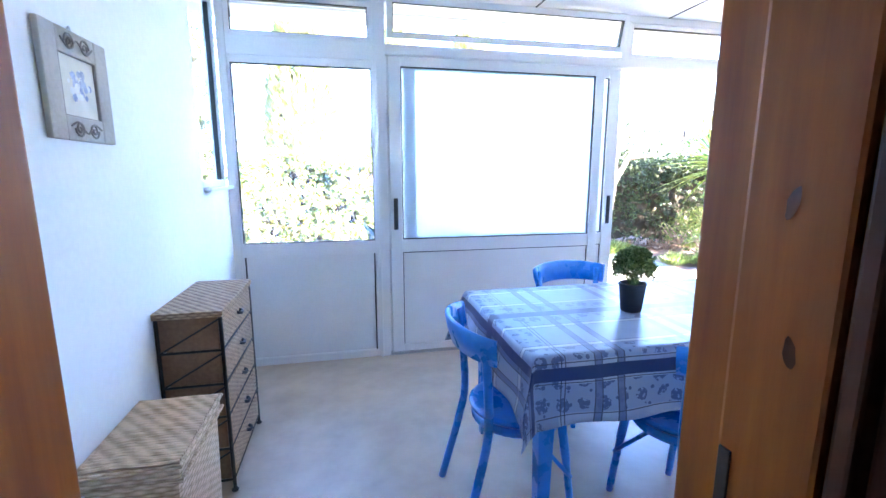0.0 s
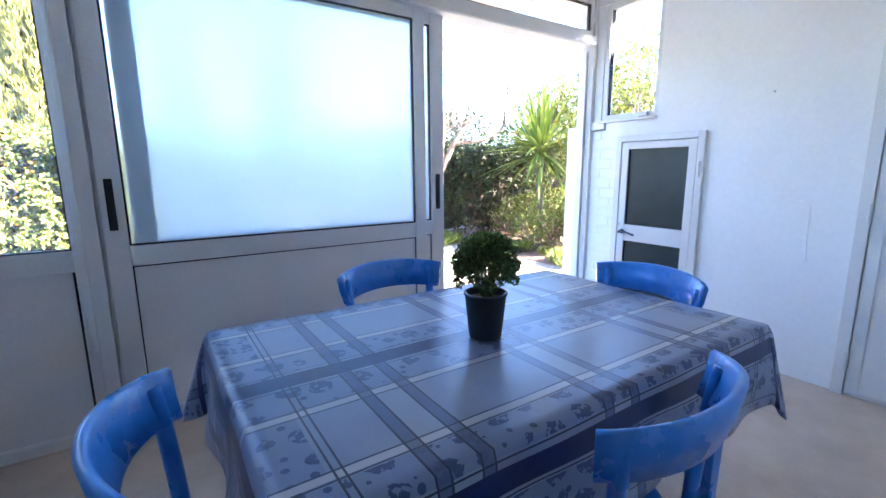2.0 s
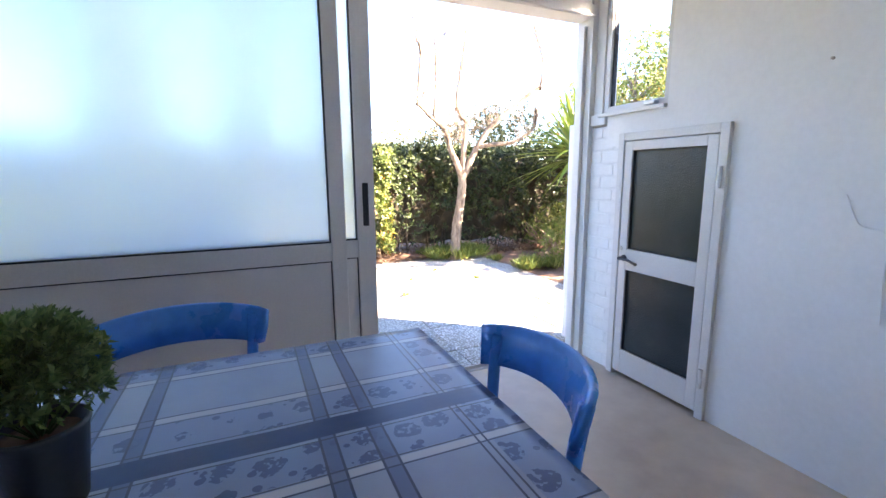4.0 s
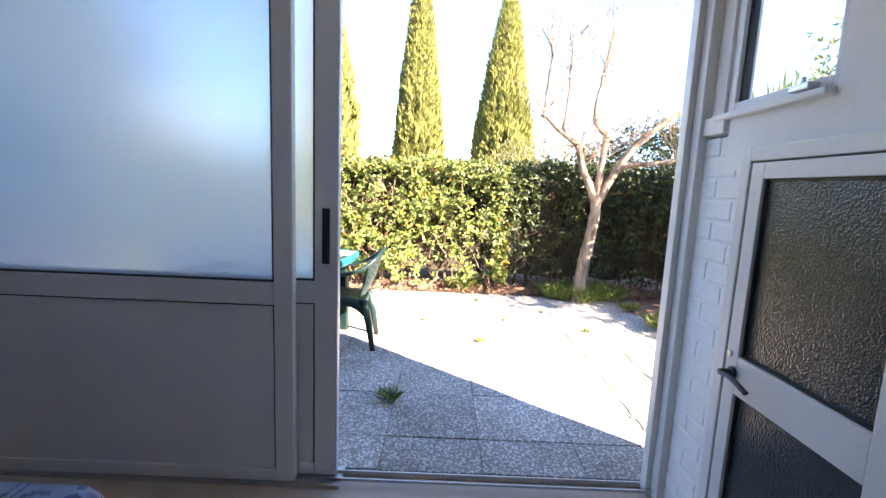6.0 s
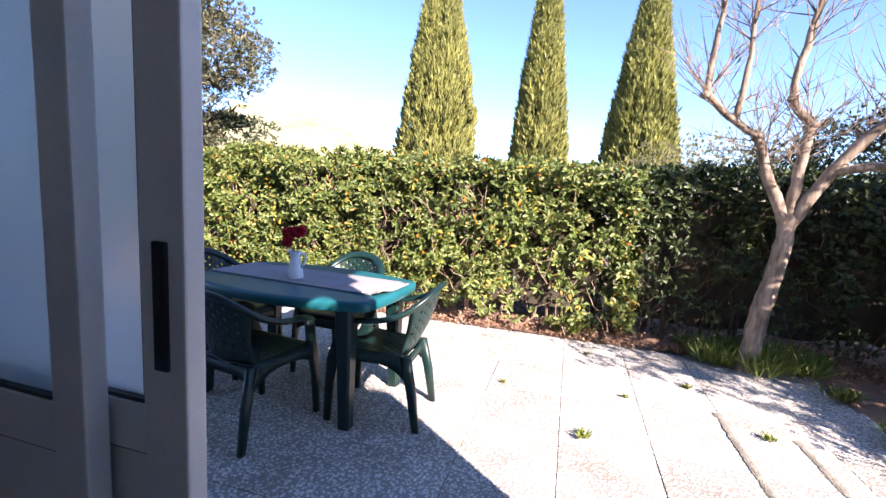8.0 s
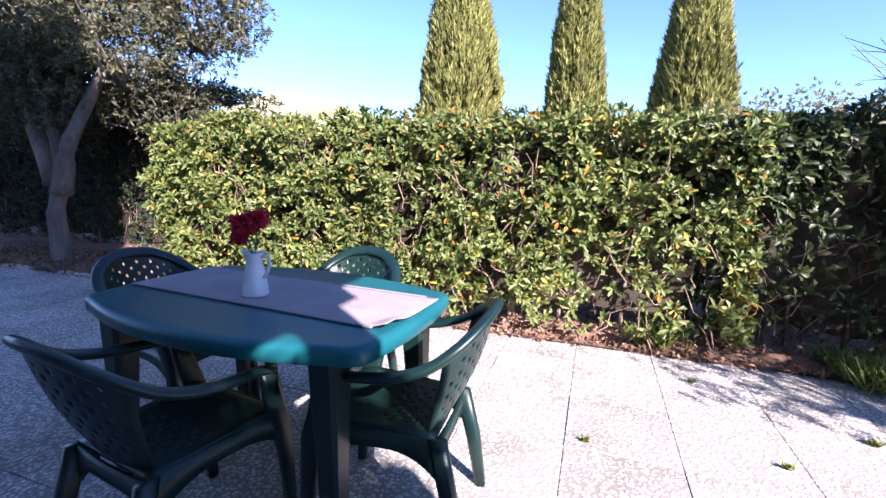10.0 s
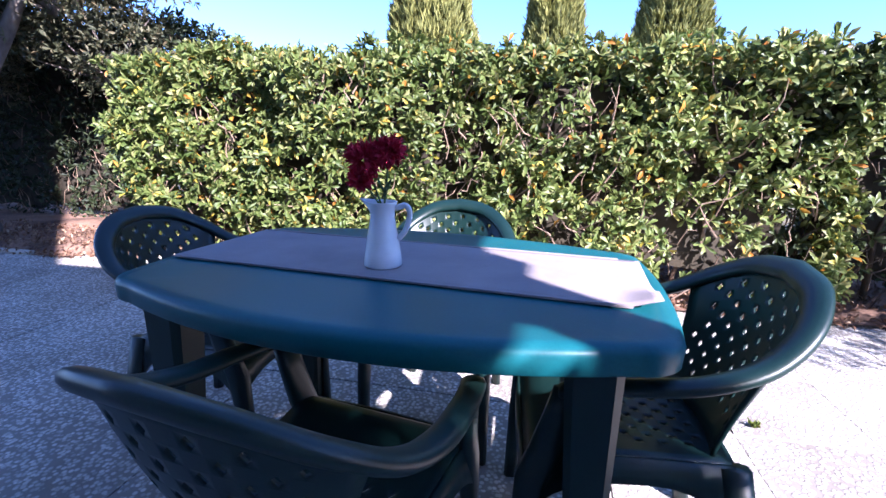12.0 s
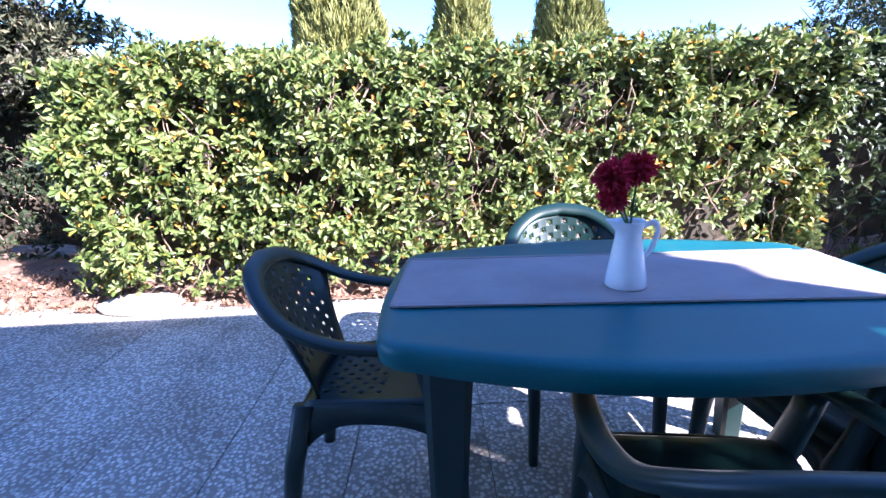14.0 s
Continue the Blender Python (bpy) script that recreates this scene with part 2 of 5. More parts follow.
def pebble_slab():
    """Washed-gravel paving: pale pebbles in grey mortar."""
    m, t, b = nodes_of("washed_gravel")
    v = coords(t, which="Object")
    oi = t.nodes.new("ShaderNodeObjectInfo")
    shift = t.nodes.new("ShaderNodeVectorMath")
    shift.operation = "ADD"
    t.links.new(v, shift.inputs[0])
    sc = t.nodes.new("ShaderNodeVectorMath")
    sc.operation = "SCALE"
    t.links.new(oi.outputs["Location"], sc.inputs[0])
    sc.inputs["Scale"].default_value = 3.7
    t.links.new(sc.outputs[0], shift.inputs[1])
    v = shift.outputs[0]
    vor = add(t, "ShaderNodeTexVoronoi", Scale=62.0, Randomness=1.0)
    t.links.new(v, vor.inputs["Vector"])
    stone = ramp(t, vor.outputs["Distance"], [(0.34, (1, 1, 1)), (0.58, (0, 0, 0))]).outputs[0]
    tone = ramp(t, vor.outputs["Color"], [(0.1, (0.42, 0.40, 0.37)), (0.5, (0.64, 0.61, 0.565)), (0.9, (0.80, 0.775, 0.73))]).outputs[0]
    col = mixed(t, stone, (0.30, 0.275, 0.245), tone)
    big = noise_of(t, v, 2.2, 5)
    dirt = ramp(t, big, [(0.32, (0.74, 0.71, 0.67)), (0.56, (1, 1, 1))]).outputs[0]
    col = mixed(t, 1.0, col, dirt, "MULTIPLY")
    k = math2(t, "ADD", 0.88, math2(t, "MULTIPLY", oi.outputs["Random"], 0.2))
    comb = t.nodes.new("ShaderNodeCombineColor")
    for s in comb.inputs:
        t.links.new(k, s)
    col = mixed(t, 1.0, col, comb.outputs[0], "MULTIPLY")
    t.links.new(col, b.inputs["Base Color"])
    b.inputs["Roughness"].default_value = 0.8
    bumped(t, b, stone, 0.45, 0.004)
    return m


SLAB = pebble_slab()


def wicker_of(name, dark, light, freq=95.0):
    """Woven strands: crossing waves that swap from row to row."""
    m, t, b = nodes_of(name)
    tex = t.nodes.new("ShaderNodeTexCoord")
    sep = t.nodes.new("ShaderNodeSeparateXYZ")
    t.links.new(tex.outputs["Object"], sep.inputs[0])
    along = math2(t, "ADD", sep.outputs[0], sep.outputs[1])
    row = math2(t, "MULTIPLY", sep.outputs[2], freq)
    lo = math2(t, "MULTIPLY", math2(t, "FLOOR", row), pi)
    wave = math2(t, "SINE", math2(t, "ADD", math2(t, "MULTIPLY", along, freq * 1.6), lo))
    rope = math2(t, "ABSOLUTE", math2(t, "SINE", math2(t, "MULTIPLY", row, pi)))
    flat = math2(t, "ABSOLUTE", math2(t, "SINE", math2(t, "MULTIPLY", sep.outputs[1], freq * pi)))
    n = noise_of(t, coords(t), 30, 4)
    h = math2(t, "ADD", math2(t, "MULTIPLY", rope, 0.5), math2(t, "MULTIPLY", wave, 0.25))
    h = math2(t, "ADD", h, math2(t, "MULTIPLY", flat, 0.3))
    tot = math2(t, "ADD", math2(t, "MULTIPLY", h, 0.6), math2(t, "MULTIPLY", n, 0.5))
    t.links.new(ramp(t, tot, [(0.2, dark), (0.75, light)]).outputs[0], b.inputs["Base Color"])
    b.inputs["Roughness"].default_value = 0.75
    bumped(t, b, h, 0.9, 0.006)
    return m


SEAGRASS = wicker_of("seagrass_weave", (0.12, 0.064, 0.034), (0.50, 0.325, 0.195))
WICKER = wicker_of("willow_weave", (0.40, 0.245, 0.13), (0.82, 0.61, 0.41), 70.0)
CARD = surface("brown_fibre_board", (0.15, 0.075, 0.038), (0.26, 0.145, 0.075), 0.8, 60, 5, 0.3)


def cloth_pattern():
    """Oilcloth: a navy band along the middle between flowered bands, paired strips across, a navy border."""
    m, t, b = nodes_of("blue_oilcloth")
    uv = t.nodes.new("ShaderNodeUVMap")
    sep = t.nodes.new("ShaderNodeSeparateXYZ")
    t.links.new(uv.outputs[0], sep.inputs[0])
    x, y = sep.outputs[0], sep.outputs[1]
    ax, ay = math2(t, "ABSOLUTE", x), math2(t, "ABSOLUTE", y)

    def band(src, lo, hi):
        return math2(t, "MULTIPLY", math2(t, "GREATER_THAN", src, lo), math2(t, "LESS_THAN", src, hi))

    def any_of(*masks):
        out = masks[0]
        for k in masks[1:]:
            out = math2(t, "MAXIMUM", out, k)
        return out

    fx = math2(t, "MULTIPLY", math2(t, "FRACT", math2(t, "ADD", math2(t, "DIVIDE", x, 0.40), 100.3)), 0.40)
    vm = t.nodes.new("ShaderNodeMapping")
    t.links.new(uv.outputs[0], vm.inputs[0])
    cloud = noise_of(t, vm.outputs[0], 5, 4)
    col = ramp(t, cloud, [(0.3, (0.21, 0.265, 0.385)), (0.7, (0.29, 0.34, 0.45))]).outputs[0]
    col = mixed(t, band(fx, 0.075, 0.13), col, (0.29, 0.34, 0.44))
    vor = add(t, "ShaderNodeTexVoronoi", Scale=13.0, Randomness=0.35)
    t.links.new(vm.outputs[0], vor.inputs["Vector"])
    ns = noise_of(t, vm.outputs[0], 45, 3)
    dist = math2(t, "ADD", vor.outputs["Distance"], math2(t, "MULTIPLY", ns, 0.30))
    petal = math2(t, "LESS_THAN", dist, 0.50)
    ring = math2(t, "GREATER_THAN", noise_of(t, vm.outputs[0], 70, 2), 0.43)
    vor2 = add(t, "ShaderNodeTexVoronoi", Scale=31.0, Randomness=0.8)
    t.links.new(vm.outputs[0], vor2.inputs["Vector"])
    leafs = math2(t, "LESS_THAN", vor2.outputs["Distance"], 0.24)
    flower = any_of(math2(t, "MULTIPLY", petal, ring), leafs)
    bands = any_of(band(ay, 0.042, 0.135), band(ay, 0.37, 0.455), band(ay, 0.535, 0.64), band(ax, 0.61, 0.695))
    col = mixed(t, bands, col, (0.19, 0.25, 0.39))
    col = mixed(t, math2(t, "MULTIPLY", bands, flower), col, (0.055, 0.085, 0.18))
    light = any_of(band(ay, 0.142, 0.160), band(ay, 0.345, 0.362))
    col = mixed(t, light, col, (0.46, 0.48, 0.52))
    strip = any_of(band(fx, 0.045, 0.072), band(fx, 0.133, 0.160))
    col = mixed(t, math2(t, "MULTIPLY", strip, 0.85), col, (0.085, 0.115, 0.215))
    edges = []
    for at in (0.045, 0.072, 0.133, 0.160):
        edges.append(band(fx, at - 0.0022, at + 0.0022))
    for at in (0.040, 0.138, 0.163, 0.342, 0.366, 0.460, 0.53, 0.645):
        edges.append(band(ay, at - 0.0018, at + 0.0018))
    for at in (0.60, 0.585):
        edges.append(band(ax, at - 0.002, at + 0.002))
    col = mixed(t, any_of(*edges), col, (0.035, 0.045, 0.085))
    navy = any_of(band(ay, -1, 0.030), band(ay, 0.475, 0.522), band(ax, 0.725, 0.765))
    col = mixed(t, navy, col, (0.006, 0.020, 0.088))
    t.links.new(col, b.inputs["Base Color"])
    b.inputs["Roughness"].default_value = 0.28
    b.inputs["Specular IOR Level"].default_value = 0.28
    wr = noise_of(t, coords(t), 7, 5)
    bumped(t, b, wr, 0.22, 0.012)
    return m


OILCLOTH = cloth_pattern()

# ---------------------------------------------------------------- mesh helpers


def link(name, bm, material, parent=None, label="", smooth=False):
    me = bpy.data.meshes.new(name)
    bm.to_mesh(me)
    bm.free()
    me.materials.append(material)
    if smooth:
        me.shade_smooth()
    ob = new(name, me)
    if parent:
        ob.parent = parent
    if label:
        ob["label"] = label
    return ob


def part(name, bm, material, parent, label="", smooth=False):
    return link(name, bm, material, parent, label, smooth)


def base(name, x=0, y=0, z=0, rz=0):
    e = new(name)
    e.matrix_world = pose(x, y, z, 0, 0, rz)
    e.empty_display_size = 0.1
    return e


def box(bm, x0, x1, y0, y1, z0, z1, bevel=0.0):
    r = bmesh.ops.create_cube(bm, size=1.0, matrix=Matrix.LocRotScale(((x0 + x1) / 2, (y0 + y1) / 2, (z0 + z1) / 2), None, (abs(x1 - x0), abs(y1 - y0), abs(z1 - z0))))
    if bevel:
        ed = list({e for v in r["verts"] for e in v.link_edges})
        bmesh.ops.bevel(bm, geom=ed, offset=bevel, segments=2, affect="EDGES", profile=0.6)
    return bm


def boxes(*rows, bevel=0.0):
    bm = bmesh.new()
    for r in rows:
        box(bm, *r, bevel=bevel)
    return bm


def sweep(bm, pts, radii, seg=8, cap=True, flat=1.0):
    """A tube through pts; radii one or many; flat squeezes it across its second axis."""
    pts = [Vector(p) for p in pts]
    if isinstance(radii, (int, float)):
        radii = [radii] * len(pts)
    rings = []
    side = None
    for i, p in enumerate(pts):
        d = (pts[min(i + 1, len(pts) - 1)] - pts[max(i - 1, 0)]).normalized()
        if side is None:
            side = d.orthogonal().normalized() if abs(d.z) > 0.9 else d.cross(Vector((0, 0, 1))).normalized()
        side = (side - d * side.dot(d)).normalized()
        up = d.cross(side)
        rings.append([bm.verts.new(p + radii[i] * (cos(a) * side + flat * sin(a) * up)) for a in (2 * pi * k / seg for k in range(seg))])
    for a, b in zip(rings, rings[1:]):
        for k in range(seg):
            bm.faces.new((a[k], a[(k + 1) % seg], b[(k + 1) % seg], b[k]))
    if cap:
        bm.faces.new(rings[0][::-1])
        bm.faces.new(rings[-1])
    return bm


def tube(pts, radii, seg=8, flat=1.0):
    return sweep(bmesh.new(), pts, radii, seg, True, flat)


def lathe(profile, seg=24, bm=None, cx=0, cy=0):
    bm = bm or bmesh.new()
    rings = [[bm.verts.new((cx + max(r, 1e-4) * cos(2 * pi * k / seg), cy + max(r, 1e-4) * sin(2 * pi * k / seg), z)) for k in range(seg)] for r, z in profile]
    for a, b in zip(rings, rings[1:]):
        for k in range(seg):
            bm.faces.new((a[k], a[(k + 1) % seg], b[(k + 1) % seg], b[k]))
    return bm


def curve_pts(points, n=12):
    """A smooth line through points (Catmull-Rom)."""
    p = [Vector(q) for q in points]
    p = [2 * p[0] - p[1]] + p + [2 * p[-1] - p[-2]]
    out = []
    for i in range(1, len(p) - 2):
        for k in range(n):
            u = k / n
            out.append(0.5 * (2 * p[i] + (p[i + 1] - p[i - 1]) * u + (2 * p[i - 1] - 5 * p[i] + 4 * p[i + 1] - p[i + 2]) * u * u + (3 * p[i] - p[i - 1] - 3 * p[i + 1] + p[i + 2]) * u ** 3))
    out.append(p[-2])
    return out


def leaf_mesh(name, places, normals, material, length, width, per, spread, seed, parent=None, fold=0.25, rise=1.0, blunt=False):
    """Rosettes of folded leaves at the places, opening along the normals."""
    rng = np.random.default_rng(seed)
    n = len(places)
    c = np.repeat(np.asarray(places, float), per, 0)
    nn = np.repeat(np.asarray(normals, float), per, 0)
    m = n * per
    rnd = rng.normal(size=(m, 3))
    d = rise * nn + spread * rnd / np.linalg.norm(rnd, axis=1, keepdims=True)
    d /= np.linalg.norm(d, axis=1, keepdims=True) + 1e-9
    s = np.cross(d, nn + 0.55 * rng.normal(size=(m, 3)))
    s /= np.linalg.norm(s, axis=1, keepdims=True) + 1e-9
    u = np.cross(s, d)
    ln = (length * rng.uniform(0.65, 1.25, m))[:, None]
    w = (width * rng.uniform(0.75, 1.2, m))[:, None]
    if blunt:
        # obovate: broadest past the middle, rounded at the tip
        tip = c + d * ln - u * ln * 0.16
        end = c + d * ln * 0.72
        low = c + d * ln * 0.34
        co = np.stack([c, low + s * w * 0.26 + u * w * fold * 0.5, end + s * w * 0.5 + u * w * fold, tip + s * w * 0.16, tip - s * w * 0.16, end - s * w * 0.5 + u * w * fold, low - s * w * 0.26 + u * w * fold * 0.5, end], 1).reshape(-1, 3)
        k = np.arange(m)[:, None] * 8
        tri = (k + np.array([[0, 7, 1, 1, 7, 2, 2, 7, 3, 3, 7, 4, 4, 7, 5, 5, 7, 6, 6, 7, 0]])).reshape(-1)
    else:
        mid = c + d * ln * 0.55
        tip = c + d * ln - u * ln * 0.12
        l = mid + s * w / 2 + u * w * fold
        r = mid - s * w / 2 + u * w * fold
        co = np.stack([c, l, tip, r, mid], 1).reshape(-1, 3)
        k = np.arange(m)[:, None] * 5
        tri = (k + np.array([[0, 4, 1, 1, 4, 2, 0, 3, 4, 3, 2, 4]])).reshape(-1)
    me = bpy.data.meshes.new(name)
    me.vertices.add(len(co))
    me.vertices.foreach_set("co", co.ravel())
    me.loops.add(len(tri))
    me.loops.foreach_set("vertex_index", tri.astype(np.int32))
    nt = len(tri) // 3
    me.polygons.add(nt)
    me.polygons.foreach_set("loop_start", (np.arange(nt) * 3).astype(np.int32))
    me.update(calc_edges=True)
    me.validate()
    me.materials.append(material)
    ob = new(name, me)
    if parent:
        ob.parent = parent
    return ob


def structure(ob, label, category):
    return tagged(ob, label, category, kind="structure")


# ---------------------------------------------------------------- ground and house shell
LX, RX, DY, GY = -0.45, 3.89, 0.61, 3.33      # left wall, right wall, door wall, glazed wall
CZ = 2.56                                    # ceiling


def ground_sheet():
    bm = bmesh.new()
    bmesh.ops.create_grid(bm, x_segments=60, y_segments=60, size=400)
    for v in bm.verts:
        d = v.co.length
        v.co.z = -0.03
        if d > 40:
            v.co.z += 0.02 * (d - 40) * (0.6 + 0.4 * sin(v.co.x * 0.03))
    return link("ground", bm, EARTH)


structure(ground_sheet(), "dry brown garden earth reaching to the hills", "ground")

floor = link("floor", boxes((LX - 0.2, RX + 0.25, 0.3, GY + 0.09, -0.12, 0.0)), FLOOR)
structure(floor, "smooth beige cement floor with faint stains", "floor")
hall_floor = link("floor", boxes((-1.4, 2.2, -2.6, 0.3, -0.12, 0.0)), FLOOR)
structure(hall_floor, "smooth beige cement floor of the inner room", "floor")

# Walls: left and right with window openings, door wall with the entrance
wl = boxes((LX - 0.2, LX, 0.45, 2.78, 0, CZ), (LX - 0.2, LX, 2.78, 3.40, 0, 1.30), (LX - 0.2, LX, 2.78, 3.40, 2.46, CZ))
structure(link("wall_west", wl, WALL), "white painted plaster wall with a corner window", "wall")
wr = boxes((RX, RX + 0.22, 0.45, 2.38, 0, CZ), (RX, RX + 0.22, 2.38, 3.04, 1.47, 1.60), (RX, RX + 0.22, 2.38, 2.74, 1.60, CZ),
           (RX, RX + 0.22, 3.04, 3.16, 1.40, 1.60), (RX + 0.01, RX + 0.09, 3.22, 3.29, 1.60, 2.46), (RX, RX + 0.22, 2.74, 3.40, 2.46, CZ), (RX + 0.06, RX + 0.22, 2.38, 3.04, 0, 1.47))
structure(link("wall_east", wr, WALL), "white painted plaster wall with peeling paint", "wall")
wd = boxes((LX - 0.2, -0.078, 0.45, DY, 0, 2.94), (0.878, RX + 0.22, 0.45, DY, 0, 2.94), (-0.078, 0.878, 0.45, DY, 2.125, 2.94))
structure(link("wall_south", wd, WALL), "white painted plaster wall with a wooden doorway", "wall")
hall = boxes((-1.5, -1.4, -2.6, 0.45, 0, 2.7), (2.2, 2.3, -2.6, 0.45, 0, 2.7), (-1.5, 2.3, -2.7, -2.6, 0, 2.7))
structure(link("wall_hall", hall, WALL), "white painted wall of the inner room", "wall")
structure(link("ceiling", boxes((-1.5, 2.3, -2.7, 0.45, 2.7, 2.8)), CEIL), "white painted ceiling of the inner room", "ceiling")
structure(link("ceiling", boxes((LX - 0.2, RX + 0.22, 0.45, GY + 0.10, CZ, CZ + 0.028)), CEIL), "white board ceiling with dark joints", "ceiling")
structure(link("trim", boxes(*[(x, x + 0.012, 0.62, GY, CZ - 0.004, CZ - 0.0005) for x in (0.6, 1.7, 2.8)]), GASKET), "dark joint strips between ceiling boards", "trim")
# Unseen overhang: second box added, its stepped corner set by where shade falls.
roof = boxes((LX - 0.6, RX + 0.24, 0.46, GY + 0.40, CZ + 0.03, CZ + 0.09), (LX - 0.6, 3.62, GY + 0.403, GY + 0.72, CZ + 0.02, CZ + 0.08), bevel=0.01)
structure(link("roof", roof, ROUGH_WALL), "flat veranda roof with a thin edge and an unseen added shade strip", "roof")
# Unseen mass: height and right end set so its shadow covers the left garden.
house = boxes((-9.0, -0.66, -8, 0.44, -0.1, 9.0), (4.12, 5.9, -8, 0.44, -0.1, 9.0), (-0.66, 4.12, -8, -2.75, -0.1, 9.0), (-0.66, 4.12, -2.75, 0.44, 2.95, 9.0))
structure(link("house_body", house, ROUGH_WALL), "cream rendered house behind the veranda, unseen, raised to shade the garden", "house")

# painted brick pier beside the opening: small bricks under thick white paint
pier = base("brick_pier", RX + 0.11, 3.22, 0)
tagged(pier, "white-painted rough brick pier with a stepped ledge", "pier", kind="structure")
# Second core box: unseen outer wing added to place the paving's shadow edge.
part("core", boxes((-0.1045, 0.10, -0.175, 0.165, 0, 1.52), (0.0, 0.115, 0.165, 0.42, 0, 1.58)), WALL, pier)
part("ledge", boxes((-0.125, 0.115, -0.05, 0.18, 1.535, 1.60), bevel=0.006), WALL, pier)
rows = 20
for i in range(rows):
    z = 0.012 + i * 0.076
    for y0, y1 in (((-0.175, -0.03), (-0.02, 0.165)) if i % 2 else ((-0.175, -0.13), (-0.12, 0.075), (0.085, 0.165))):
        bm = boxes((-0.108, -0.09, y0, y1, z, z + 0.067), bevel=0.005)
        for v in bm.verts:
            v.co += 0.0025 * noise.noise_vector(v.co * 30 + Vector((i, 0, 0)))
        part("brick", bm, WALL, pier)

# ---------------------------------------------------------------- glazed wall


def frame_rect(x0, x1, z0, z1, w, d, bevel=0.004):
    """Four bars round an opening, on the xz plane."""
    return boxes((x0, x0 + w, -d / 2, d / 2, z0, z1), (x1 - w, x1, -d / 2, d / 2, z0, z1),
                 (x0 + w, x1 - w, -d / 2, d / 2, z0, z0 + w), (x0 + w, x1 - w, -d / 2, d / 2, z1 - w, z1), bevel=bevel)


def pane_box(x0, x1, z0, z1, y=0.0, t=0.005):
    return boxes((x0, x1, y - t / 2, y + t / 2, z0, z1))


def clear(ob):
    ob.visible_shadow = False
    return ob


def gasket(x0, x1, z0, z1, d=0.032, w=0.006):
    return frame_rect(x0, x1, z0, z1, w, d, 0)


grid = base("window_frame", 0, GY, 0)
tagged(grid, "white aluminium glazing frame across the veranda front", "window frame", kind="structure")
part("post", boxes((LX, -0.40, -0.03, 0.05, 0, CZ), bevel=0.004), ALU, grid)
part("post", boxes((0.53, 0.615, -0.035, 0.06, 0, CZ), (0.6155, 0.634, 0.0, 0.045, 0, 2.2), bevel=0.004), ALU, grid)
part("post", boxes((0.545, 0.56, -0.05, -0.035, 0, 2.14), bevel=0.003), ALU, grid)
part("post", boxes((3.86, 3.925, -0.04, 0.10, 0, CZ), bevel=0.004), ALU, grid)
part("post", boxes((3.835, 3.86, 0.01, 0.06, 0, 2.14), bevel=0.003), ALU, grid)
part("rail", boxes((-0.40, 0.53, -0.028, 0.05, 2.14, 2.255), bevel=0.004), ALU, grid)
part("rail", boxes((0.615, 3.86, -0.045, 0.10, 2.18, 2.25), bevel=0.004), ALU, grid)
part("rail", boxes((0.615, 3.86, -0.055, -0.045, 2.185, 2.205), bevel=0.002), ALU, grid)
part("rail", boxes((LX, 3.925, -0.04, 0.08, 2.51, CZ), bevel=0.004), ALU, grid)
part("post", boxes((2.42, 2.49, -0.035, 0.06, 2.25, 2.51), bevel=0.004), ALU, grid)
part("track", boxes((0.615, 2.50, -0.03, 0.10, 0.0, 0.018), (0.615, 3.86, 0.0, 0.006, 0.018, 0.03), (0.615, 3.86, 0.055, 0.061, 0.0, 0.03)), STEEL, grid)

w1 = base("window_1", 0, GY, 0)
tagged(w1, "fixed white aluminium window over a white infill panel", "window", kind="structure")
part("window_frame", boxes((-0.40, -0.385, -0.02, 0.03, 0, 2.14), (0.515, 0.53, -0.02, 0.03, 0, 2.14), (-0.385, 0.515, -0.02, 0.03, 0.80, 0.895), (-0.385, 0.515, -0.02, 0.03, 0, 0.055), (-0.385, 0.515, -0.02, 0.03, 2.09, 2.14), bevel=0.003), ALU, w1)
part("rail", boxes((-0.36, 0.50, -0.026, -0.02, 0.0, 0.05), bevel=0.002), ALU, w1)
part("gasket", gasket(-0.385, 0.515, 0.895, 2.09), GASKET, w1)
clear(part("pane", pane_box(-0.380, 0.510, 0.90, 2.085), HAZED, w1, "clear glass pane"))
part("panel", pane_box(-0.375, 0.505, 0.055, 0.80, 0.004, 0.02), PANEL, w1, "plain white lower panel")
part("panel_gasket", boxes((-0.385, -0.375, -0.012, 0.012, 0.055, 0.80), (0.505, 0.515, -0.012, 0.012, 0.055, 0.80)), GASKET, w1)


